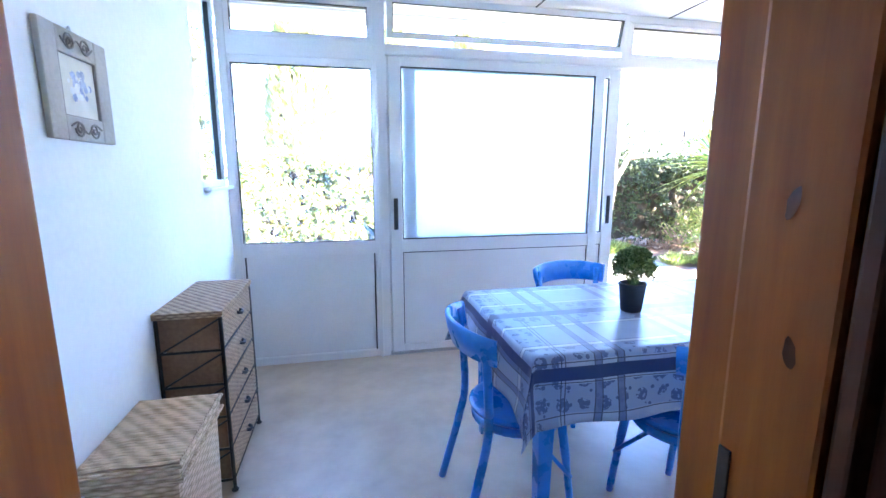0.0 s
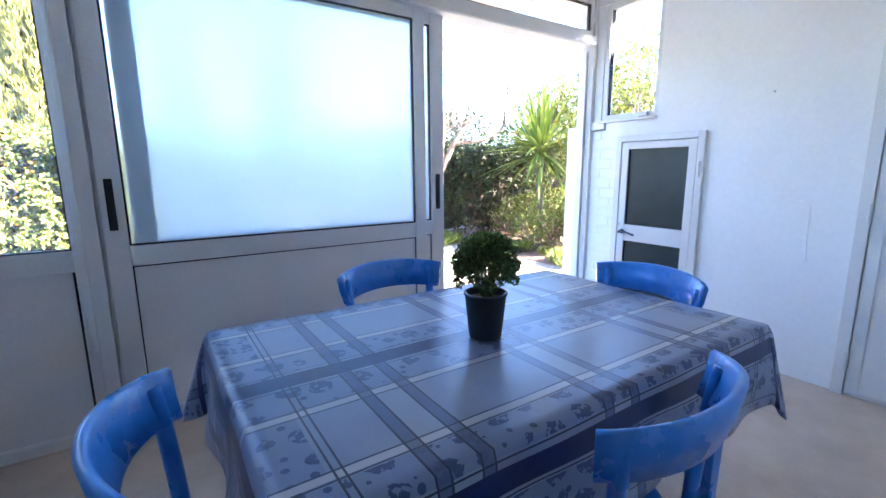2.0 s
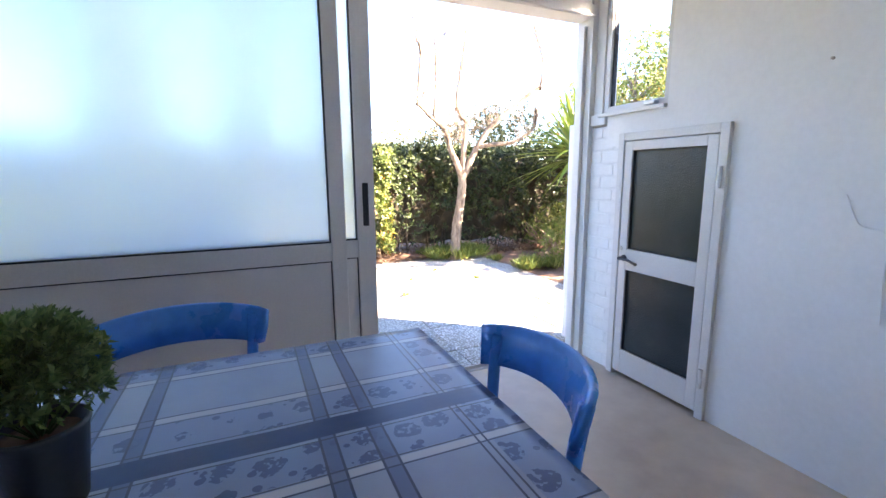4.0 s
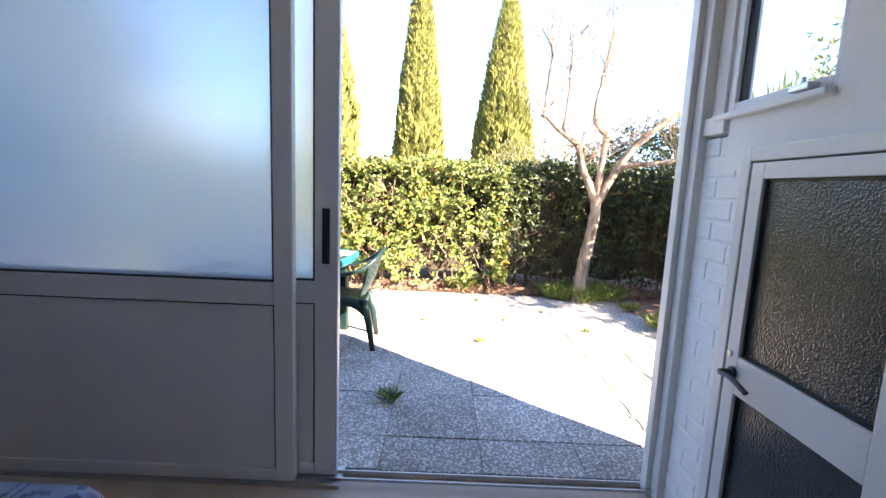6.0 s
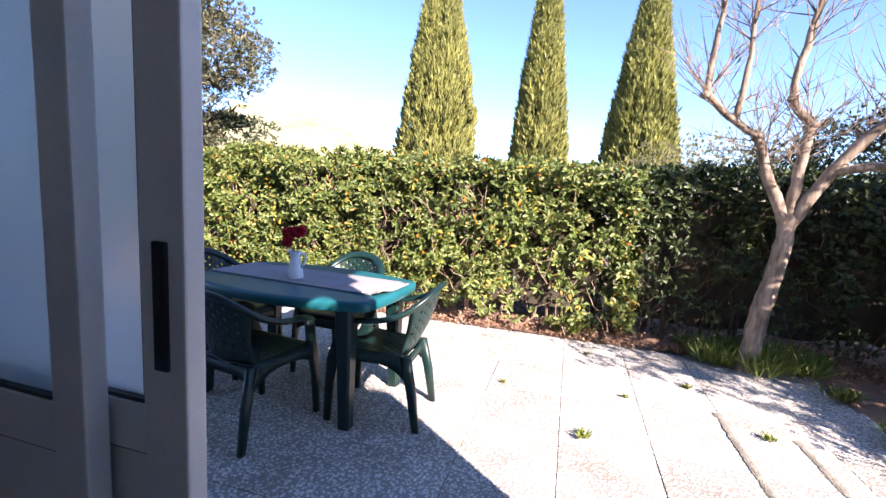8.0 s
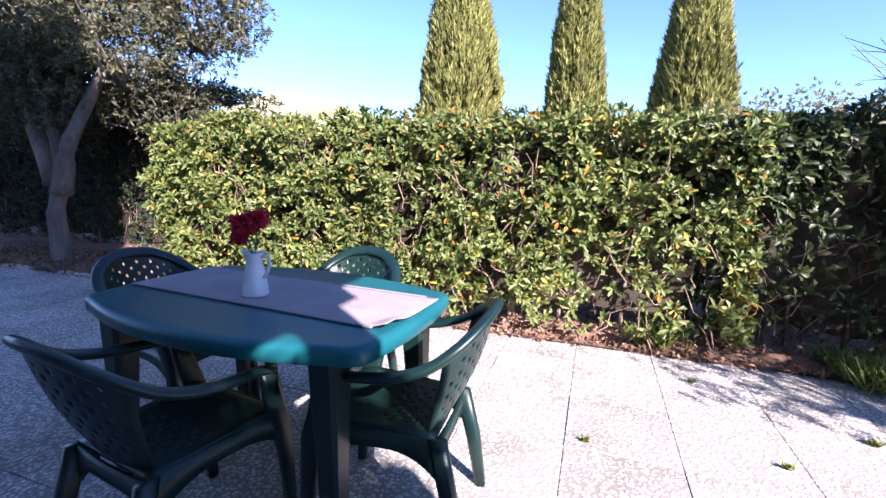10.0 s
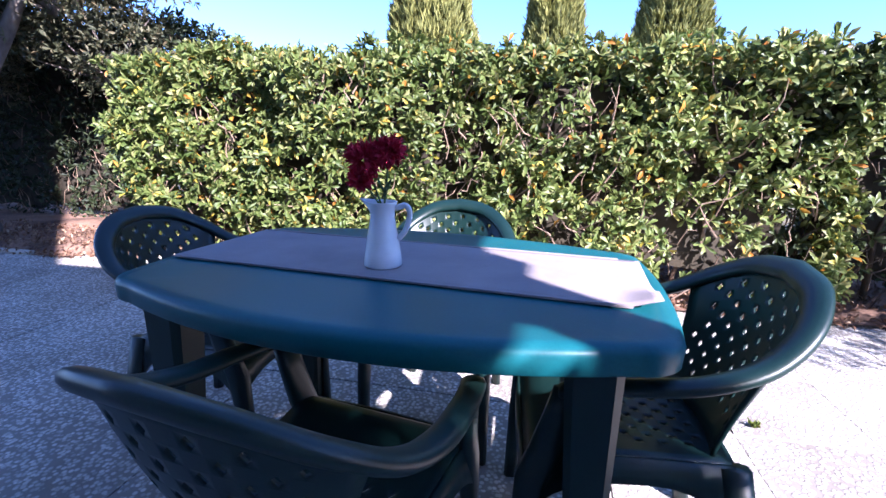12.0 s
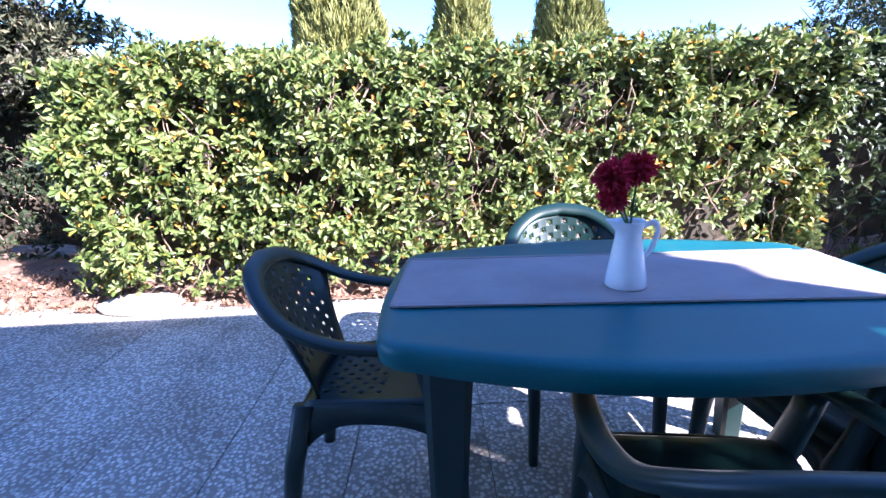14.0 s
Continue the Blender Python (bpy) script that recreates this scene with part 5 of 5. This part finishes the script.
def cafe_chair():
    """A blue bentwood chair: round seat, four splayed legs, curved back band."""
    c = base("dining_chair")
    tagged(c, "bright blue painted wooden cafe chair with a curved back", "chair", "chairs round the dining table")
    seat = lathe([(0.001, 0.435), (0.165, 0.432), (0.185, 0.438), (0.20, 0.447), (0.203, 0.455), (0.198, 0.462), (0.18, 0.462), (0.16, 0.456), (0.001, 0.452)], 32)
    for v in seat.verts:
        v.co.y *= 0.97
        v.co.x *= 1.0 + 0.06 * (v.co.y > 0)
    part("seat", seat, BLUE, c, smooth=True)
    ring = lathe([(0.17, 0.40), (0.186, 0.40), (0.188, 0.432), (0.172, 0.432), (0.17, 0.40)], 32)
    part("seat_ring", ring, BLUE, c, smooth=True)
    for s in (-1, 1):
        part("leg", tube(curve_pts([(s * 0.145, 0.13, 0.43), (s * 0.155, 0.155, 0.25), (s * 0.165, 0.185, 0.0)], 5), [0.018] * 5 + [0.015] * 5 + [0.013], 9), BLUE, c, smooth=True)
        part("back_leg", tube(curve_pts([(s * 0.20, -0.275, 0.0), (s * 0.185, -0.20, 0.30), (s * 0.18, -0.175, 0.46), (s * 0.195, -0.19, 0.70), (s * 0.203, -0.205, 0.80)], 5), [0.017] * 21, 9), BLUE, c, smooth=True)
        part("brace", tube(curve_pts([(s * 0.168, 0.17, 0.20), (s * 0.14, 0.06, 0.33), (s * 0.10, 0.0, 0.41)], 4), 0.009, 7), BLUE, c, smooth=True)
    band = bmesh.new()
    rows = []
    for i in range(17):
        u = i / 16
        a = radians(-62 + 124 * u)
        r = 0.262
        x, y = r * sin(a), -0.075 - r * cos(a) * 0.74
        crown = 0.02 * cos(a * 1.4)
        lo, hi = 0.715 + 0.012 * cos(a * 1.4), 0.815 + crown
        out = Vector((sin(a), -cos(a), 0))
        o, n2 = Vector((x, y, 0)), 0.010
        prof = [(-n2, lo), (n2, lo), (n2 + 0.004, (lo + hi) / 2), (n2, hi), (0, hi + 0.005), (-n2, hi), (-n2 + 0.004, (lo + hi) / 2)]
        rows.append([band.verts.new(o + out * (k + 0.012 * (z - 0.76) / 0.05) + Vector((0, 0, z))) for k, z in prof])
    for a, b in zip(rows, rows[1:]):
        for k in range(7):
            band.faces.new((a[k], a[(k + 1) % 7], b[(k + 1) % 7], b[k]))
    band.faces.new(rows[0][::-1])
    band.faces.new(rows[-1])
    part("backrest", band, BLUE, c, smooth=True)
    return c


ch = cafe_chair()
ch.matrix_world = pose(0.985, 1.68, 0, 0, 0, -91)
copy_thing(ch, pose(1.65, 2.31, 0, 0, 0, 184))
copy_thing(ch, pose(2.24, 1.86, 0, 0, 0, 84))
copy_thing(ch, pose(1.60, 1.47, 0, 0, 0, 6))

# ---------------------------------------------------------------- wicker chest and hamper by the left wall


def chest():
    c = base("wicker_chest", -0.32, 2.25, 0)
    tagged(c, "tall seagrass chest of five drawers on an iron frame", "chest of drawers")
    w, dpt, h = 0.27, 0.12, 0.80
    for sx in (-1, 1):
        for sy in (-1, 1):
            q = part("post", tube([(sx * dpt, sy * w, 0.0), (sx * dpt, sy * w, h)], 0.008, 8), IRON, c)
            part("foot", lathe([(0.001, 0), (0.014, 0.002), (0.016, 0.008), (0.008, 0.016)], 10, None, sx * dpt, sy * w), IRON, c)
    part("top", boxes((-dpt - 0.012, dpt + 0.014, -w - 0.012, w + 0.012, h, h + 0.03), bevel=0.008), SEAGRASS, c, "woven seagrass top")
    for k in range(5):
        z0 = 0.055 + k * 0.15
        part("rail", tube([(dpt, -w, z0), (dpt, w, z0)], 0.005, 6), IRON, c)
        part("rail", tube([(-dpt, -w, z0), (dpt, -w, z0)], 0.005, 6), IRON, c)
        part("brace", tube([(-dpt, -w - 0.006, z0), (dpt, -w - 0.006, z0 + 0.14)], 0.004, 6), IRON, c)
        part("side_panel", boxes((-dpt + 0.006, dpt - 0.012, -w + 0.004, -w + 0.012, z0 + 0.006, z0 + 0.142)), CARD, c, "brown fibre side")
        dr = part("drawer", boxes((-dpt + 0.01, dpt + 0.006, -w + 0.014, w - 0.014, z0 + 0.008, z0 + 0.142), bevel=0.012), SEAGRASS, c, "woven seagrass drawer")
        part("grip", tube(curve_pts([(dpt + 0.006, -0.022, z0 + 0.085), (dpt + 0.02, -0.012, z0 + 0.08), (dpt + 0.02, 0.012, z0 + 0.08), (dpt + 0.006, 0.022, z0 + 0.085)], 4), 0.008, 7), IRON, dr, "dark leather pull")
    return c


chest()


def hamper():
    b = base("wicker_hamper", -0.30, 1.57, 0)
    tagged(b, "pale woven willow hamper with a closed lid", "hamper")
    body = boxes((-0.125, 0.125, -0.20, 0.20, 0.0, 0.50), bevel=0.02)
    for v in body.verts:
        k = 0.93 + 0.07 * v.co.z / 0.5
        v.co.x *= k
        v.co.y *= k
    part("body", body, WICKER, b)
    lid = part("lid", boxes((-0.135, 0.135, -0.21, 0.21, 0.505, 0.56), bevel=0.02), WICKER, b)
    rim = []
    for z in (0.51, 0.555):
        pts = [(0.137 * sx, 0.212 * sy, z) for sx, sy in ((-1, -1), (1, -1), (1, 1), (-1, 1), (-1, -1))]
        part("rim", tube(pts, 0.007, 6), WICKER, lid)
    rows = 26
    for i in range(rows):
        y = -0.195 + 0.39 * i / (rows - 1)
        part("strand", tube([(-0.13, y, 0.561), (-0.04, y + 0.002, 0.566 - 0.004 * (i % 2)), (0.05, y - 0.002, 0.562 + 0.004 * (i % 2)), (0.13, y, 0.561)], 0.006, 5), WICKER, lid)
    return b


hamper()

# picture on the left wall


def picture():
    p = base("picture", LX + 0.002, 1.66, 1.63)
    tagged(p, "small clay-framed flower picture hung on the white wall", "picture")
    fr = boxes((0, 0.018, -0.165, -0.095, -0.155, 0.155), (0, 0.018, 0.095, 0.165, -0.155, 0.155), (0, 0.018, -0.095, 0.095, -0.155, -0.085), (0, 0.018, -0.095, 0.095, 0.085, 0.155), bevel=0.005)
    part("frame", fr, CLAY, p)
    part("inner_bead", boxes((0.004, 0.016, -0.097, -0.091, -0.09, 0.09), (0.004, 0.016, 0.091, 0.097, -0.09, 0.09), (0.004, 0.016, -0.091, 0.091, -0.09, -0.084), (0.004, 0.016, -0.091, 0.091, 0.084, 0.09)), CLAY_DARK, p)
    part("print", boxes((0.002, 0.008, -0.093, 0.093, -0.086, 0.086)), CREAM, p, "cream print of blue flowers")
    rr = random.Random(5)
    fl = bmesh.new()
    fw = bmesh.new()
    for k in range(46):
        a, r = rr.uniform(0, 2 * pi), rr.uniform(0.0, 0.055)
        y, z, s = r * 1.15 * cos(a), 0.01 + r * 0.8 * sin(a), rr.uniform(0.006, 0.013)
        tgt = fl if rr.random() < 0.62 else fw
        bmesh.ops.create_circle(tgt, cap_ends=True, segments=7, radius=s, matrix=pose(0.0085 + 0.0008 * rr.random(), y, z, 0, 90, 0))
    part("printed_flower", fl, PETAL_BLUE, p)
    part("printed_flower", fw, PETAL_WHITE, p)
    for zc, s in ((0.12, 1), (-0.12, -1)):
        for side in (-1, 1):
            pts = []
            for i in range(22):
                u = i / 21
                a = u * 3.6 * pi
                r = 0.022 * (1 - u) + 0.003
                pts.append((0.019, side * (0.038 + r * cos(a)), zc + s * (r * sin(a))))
            part("scroll", tube(pts, 0.003, 5), CLAY_DARK, p)
        part("scroll", tube(curve_pts([(0.019, -0.08, zc + 0.005), (0.019, -0.04, zc - 0.018 * s), (0.019, 0.0, zc + 0.012 * s), (0.019, 0.04, zc - 0.018 * s), (0.019, 0.08, zc + 0.005)], 5), 0.0028, 5), CLAY_DARK, p)
    part("hook", tube(curve_pts([(0.004, -0.01, 0.155), (0.004, 0, 0.172), (0.004, 0.01, 0.155)], 4), 0.002, 5), STEEL, p)


picture()

# ---------------------------------------------------------------- outdoor table
OX, OY, OZ = 1.53, 5.15, 0.72


def barrel(hx, hy, bow, corner, n=14):
    """The outline of a top with bowed long sides and rounded corners."""
    pts = []
    for i in range(-n, n + 1):
        u = i / n
        pts.append((u * (hx - corner), -(hy + bow * (1 - u * u))))
    c0 = (hx - corner, -(hy - corner))
    for i in range(1, 8):
        a = -pi / 2 + i / 8 * (pi / 2)
        pts.append((c0[0] + corner * cos(a), c0[1] + corner * sin(a)))
    right = [(hx + 0.02 * (1 - (k / 6) ** 2), (hy - corner) * k / 6) for k in range(-6, 7)]
    pts += right
    for i in range(1, 8):
        a = i / 8 * (pi / 2)
        pts.append((c0[0] + corner * cos(a), -c0[1] + corner * sin(a)))
    half = pts[:]
    top = [(-x, -y) for x, y in half[: 2 * n + 1]]
    left = [(-x, -y) for x, y in half[2 * n + 1:]]
    return half + top + left


def outdoor_table():
    t = base("garden_table", OX, OY, 0, -3.5)
    tagged(t, "dark green resin garden table with bowed sides", "table")
    prof = [(0.0, OZ - 0.055), (0.006, OZ - 0.05), (0.008, OZ - 0.015), (0.0, OZ - 0.003), (-0.03, OZ), (-0.05, OZ - 0.002), (-0.20, OZ - 0.001)]
    out = barrel(0.622, 0.345, 0.10, 0.075)
    bm = bmesh.new()
    rings = []
    for off, z in prof:
        ring = []
        for x, y in out:
            L = sqrt(x * x + y * y)
            ring.append(bm.verts.new((x * (1 + off / L), y * (1 + off / L), z)))
        rings.append(ring)
    m = len(out)
    for a, b in zip(rings, rings[1:]):
        for k in range(m):
            bm.faces.new((a[k], a[(k + 1) % m], b[(k + 1) % m], b[k]))
    bm.faces.new(rings[-1])
    bm.faces.new([bm.verts.new(v.co + Vector((0, 0, 0.02))) for v in rings[0]][::-1])
    bmesh.ops.recalc_face_normals(bm, faces=bm.faces)
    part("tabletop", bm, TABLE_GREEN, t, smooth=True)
    for sx in (-1, 1):
        for sy in (-1, 1):
            leg = bmesh.new()
            rows = []
            for z, w in ((0.0, 0.034), (0.3, 0.039), (OZ - 0.05, 0.052)):
                cx, cy = sx * (0.50 - 0.03 * z), sy * (0.30 - 0.02 * z)
                rows.append([leg.verts.new((cx + dx * w, cy + dy * w, z)) for dx, dy in ((-1, -0.7), (-0.7, -1), (0.7, -1), (1, -0.7), (1, 0.7), (0.7, 1), (-0.7, 1), (-1, 0.7))])
            for a, b in zip(rows, rows[1:]):
                for k in range(8):
                    leg.faces.new((a[k], a[(k + 1) % 8], b[(k + 1) % 8], b[k]))
            leg.faces.new(rows[0][::-1])
            leg.faces.new(rows[-1])
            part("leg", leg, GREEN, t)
    return t


outdoor_table()


def runner():
    bm = bmesh.new()
    bmesh.ops.create_grid(bm, x_segments=70, y_segments=14, size=1.0)
    for v in bm.verts:
        x, y = v.co.x * 0.615, v.co.y * 0.195
        z = 0.002 + 0.0012 * noise.noise(Vector((x * 7, y * 9, 0)))
        if x > 0.55 and y < -0.02:
            z += 0.022 * (x - 0.55) / 0.065 * min(1, (-y - 0.02) / 0.12) ** 2
        y += 0.002 * noise.noise(Vector((x * 3, 9, 0)))
        v.co = Vector((x, y, z))
    ob = link("table_runner", bm, RUNNER, smooth=True)
    ob.matrix_world = pose(1.53, 5.185, OZ, 0, 0, -4.5)
    s = ob.modifiers.new("thickness", "SOLIDIFY")
    s.thickness, s.offset = 0.003, 1.0
    for sy in (-1, 1):
        part("hem", boxes((-0.60, 0.56, sy * 0.193 - 0.005, sy * 0.193 + 0.005, 0.0015, 0.0075), bevel=0.001), RUNNER, ob)
    tagged(ob, "taupe cloth runner lying along the garden table", "table runner")


runner()


def jug():
    j = base("jug", 1.49, 5.10, OZ + 0.006)
    tagged(j, "white enamel jug standing on the table runner", "jug")
    prof = [(0.001, 0), (0.047, 0), (0.050, 0.004), (0.046, 0.035), (0.038, 0.085), (0.031, 0.125), (0.031, 0.14), (0.037, 0.163), (0.038, 0.166), (0.034, 0.163), (0.028, 0.14), (0.028, 0.12), (0.04, 0.03), (0.001, 0.01)]
    bm = lathe(prof, 32)
    for v in bm.verts:
        if v.co.z > 0.145:
            k = (v.co.z - 0.145) / 0.02
            a = atan2(v.co.y, v.co.x)
            lip = max(0, cos(a - pi)) ** 6
            v.co.x -= 0.022 * lip * k
            v.co.z += 0.006 * lip * k
    part("body", bm, ENAMEL, j, smooth=True)
    part("handle", tube(curve_pts([(0.035, 0, 0.150), (0.062, 0, 0.158), (0.072, 0, 0.135), (0.060, 0, 0.095), (0.041, 0, 0.072)], 6), 0.005, 8, 1.5), ENAMEL, j, smooth=True)
    return j


jug()


def flowers():
    f = base("artificial_flowers", 1.49, 5.10, OZ + 0.03)
    tagged(f, "two crimson pompom cloth flowers on stalks in the jug", "flowers")
    heads = [((-0.045, 0.0, 0.245), 0.042), ((0.018, 0.01, 0.265), 0.036), ((-0.05, -0.015, 0.20), 0.03)]
    for k, (c, r) in enumerate(heads):
        part("stalk", tube(curve_pts([(0.004 * k, 0.0, 0.0), (0.003, 0.002 * k, 0.11), tuple(Vector(c) * 0.9 + Vector((0, 0, 0.01))), c], 4), 0.0028, 6), STALK, f)
        rng = np.random.default_rng(60 + k)
        d = rng.normal(size=(170, 3))
        d /= np.linalg.norm(d, axis=1, keepdims=True)
        leaf_mesh("flower_head", np.array(c) + d * r * 0.25, d, RED, r * 0.95, 0.011, 3, 0.35, 60 + k, f, 0.3)
    leaf_mesh("leaf", np.array([[0.0, 0, 0.15], [0.006, 0, 0.17]]), np.array([[0.6, 0, 0.6], [-0.5, 0.3, 0.7]]), STALK, 0.05, 0.015, 2, 0.4, 77, f)


flowers()


def pierced(bm, spot, nu, nv, hole, w=0.30, h=0.43):
    """A sheet of cells over spot(u, v), a lozenge cut from each cell that hole(i, j) picks."""
    g = {(i, j): bm.verts.new(spot(i / nu * 2 - 1, j / nv)) for i in range(nu + 1) for j in range(nv + 1)}
    for i in range(nu):
        for j in range(nv):
            a, b, c, d = g[i, j], g[i + 1, j], g[i + 1, j + 1], g[i, j + 1]
            if not hole(i, j):
                bm.faces.new((a, b, c, d))
                continue
            mu, mv = (i + 0.5) / nu * 2 - 1, (j + 0.5) / nv
            lo, hi = bm.verts.new(spot(mu, mv - h / nv)), bm.verts.new(spot(mu, mv + h / nv))
            lf, rt = bm.verts.new(spot(mu - 2 * w / nu, mv)), bm.verts.new(spot(mu + 2 * w / nu, mv))
            for f in ((a, b, lo), (b, rt, lo), (b, c, rt), (c, hi, rt), (c, d, hi), (d, lf, hi), (d, a, lf), (a, lo, lf)):
                bm.faces.new(f)
    return bm


def moulded(name, bm, parent, thick, label=""):
    bmesh.ops.recalc_face_normals(bm, faces=bm.faces)
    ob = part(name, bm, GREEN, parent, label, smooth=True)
    md = ob.modifiers.new("thickness", "SOLIDIFY")
    md.thickness, md.offset = thick, 0
    return ob


def garden_chair():
    """A monobloc resin armchair: one broad hoop makes the arms and the top of a pierced oval back."""
    c = base("garden_chair")
    tagged(c, "dark green resin garden armchair with a pierced oval back", "chair", "chairs round the garden table")
    half = curve_pts([(0.0, -0.360, 0.782), (0.115, -0.342, 0.765), (0.205, -0.285, 0.715), (0.252, -0.200, 0.658), (0.268, -0.09, 0.622), (0.268, 0.03, 0.607), (0.258, 0.125, 0.596), (0.240, 0.175, 0.572)], 6)
    hoop = [Vector((-p.x, p.y, p.z)) for p in half[::-1]] + half[1:]
    m = len(hoop)
    part("arm_rim", tube(hoop, [0.026 + 0.005 * sin(pi * k / (m - 1)) for k in range(m)], 12, 0.55), GREEN, c, smooth=True)
    # the back hangs inside the hoop, from shoulder to shoulder
    reach = 15

    def top_at(u):
        x = min(abs(u), 1.0) * reach
        k = min(int(x), reach - 1)
        p = half[k].lerp(half[k + 1], x - k)
        return Vector((p.x if u > 0 else -p.x, p.y + 0.004, p.z - 0.006))

    def back_spot(u, v):
        low = Vector((u * 0.165, -0.205 + 0.03 * u * u, 0.405))
        p = low.lerp(top_at(u), v)
        p.y -= 0.022 * sin(pi * v) * (1 - u * u)
        p.x *= 1 - 0.10 * sin(pi * v) * u * u
        return p

    def back_hole(i, j):
        u, v = (i + 0.5) / 16 * 2 - 1, (j + 0.5) / 13
        return (i + j) % 2 == 0 and 0.16 < v < 0.90 and abs(u) < 0.82 - 0.25 * max(0, v - 0.6)

    moulded("backrest", pierced(bmesh.new(), back_spot, 16, 13, back_hole), c, 0.008)

    def seat_spot(u, v):
        w = 0.185 + 0.045 * v
        lip = max(0, v - 0.86) / 0.14
        return Vector((u * w, -0.21 + 0.45 * v, 0.405 + 0.022 * v - 0.018 * (1 - u * u) * sin(pi * min(v * 1.1, 1)) - 0.028 * lip * lip))

    def seat_hole(i, j):
        return (i + j) % 2 == 0 and 2 <= i <= 11 and 1 <= j <= 7

    moulded("seat", pierced(bmesh.new(), seat_spot, 14, 16, seat_hole), c, 0.010)
    for s in (-1, 1):
        sk = bmesh.new()
        pairs = []
        for i in range(15):
            u = i / 14
            x, y = s * (0.187 + 0.044 * u), -0.212 + 0.45 * u
            pairs.append((sk.verts.new((x, y, 0.408 + 0.018 * u)), sk.verts.new((x + s * 0.010, y, 0.362 - 0.085 * abs(2 * u - 1) ** 3))))
        for a, b in zip(pairs, pairs[1:]):
            sk.faces.new((a[0], b[0], b[1], a[1]))
        moulded("side_skirt", sk, c, 0.012)
    for name, y, w, bow in (("front_skirt", 0.238, 0.232, 0.012), ("back_skirt", -0.214, 0.19, -0.012)):
        sk = bmesh.new()
        pairs = []
        for i in range(15):
            u = i / 7 - 1
            yy = y + bow * (1 - u * u)
            pairs.append((sk.verts.new((u * w, yy, 0.402)), sk.verts.new((u * (w + 0.006), yy, 0.352 - 0.075 * abs(u) ** 4))))
        for a, b in zip(pairs, pairs[1:]):
            sk.faces.new((a[0], b[0], b[1], a[1]))
        moulded(name, sk, c, 0.012)
    specs = (("leg", ((0.252, 0.232, 0.0, 0.017, 0.020), (0.240, 0.228, 0.22, 0.020, 0.027), (0.222, 0.226, 0.36, 0.021, 0.038), (0.195, 0.232, 0.43, 0.016, 0.040), (0.172, 0.240, 0.52, 0.014, 0.036), (0.158, 0.244, 0.580, 0.016, 0.034))),
             ("back_leg", ((-0.300, 0.212, 0.0, 0.018, 0.021), (-0.262, 0.204, 0.22, 0.021, 0.029), (-0.214, 0.188, 0.405, 0.017, 0.032))))
    shape = ((-1, -0.55), (-0.55, -1), (0.55, -1), (1, -0.55), (1, 0.55), (0.55, 1), (-0.55, 1), (-1, 0.55))
    for s in (-1, 1):
        for name, spec in specs:
            bm = bmesh.new()
            rows = [[bm.verts.new((s * x + dx * a, y + dy * b, z)) for dx, dy in shape] for y, x, z, a, b in spec]
            for a, b in zip(rows, rows[1:]):
                for k in range(8):
                    bm.faces.new((a[k], a[(k + 1) % 8], b[(k + 1) % 8], b[k]))
            bm.faces.new(rows[0][::-1])
            bm.faces.new(rows[-1])
            bmesh.ops.recalc_face_normals(bm, faces=bm.faces)
            part(name, bm, GREEN, c, smooth=True)
    for child in c.children:
        child.data.transform(Matrix.Diagonal((0.92, 0.93, 1, 1)))
    return c


gc = garden_chair()
gc.matrix_world = pose(1.525, 4.715, 0, 0, 0, -8)
copy_thing(gc, pose(2.09, 5.09, 0, 0, 0, 94))
copy_thing(gc, pose(1.54, 5.56, 0, 0, 0, 178))
copy_thing(gc, pose(0.845, 5.30, 0, 0, 0, -94))
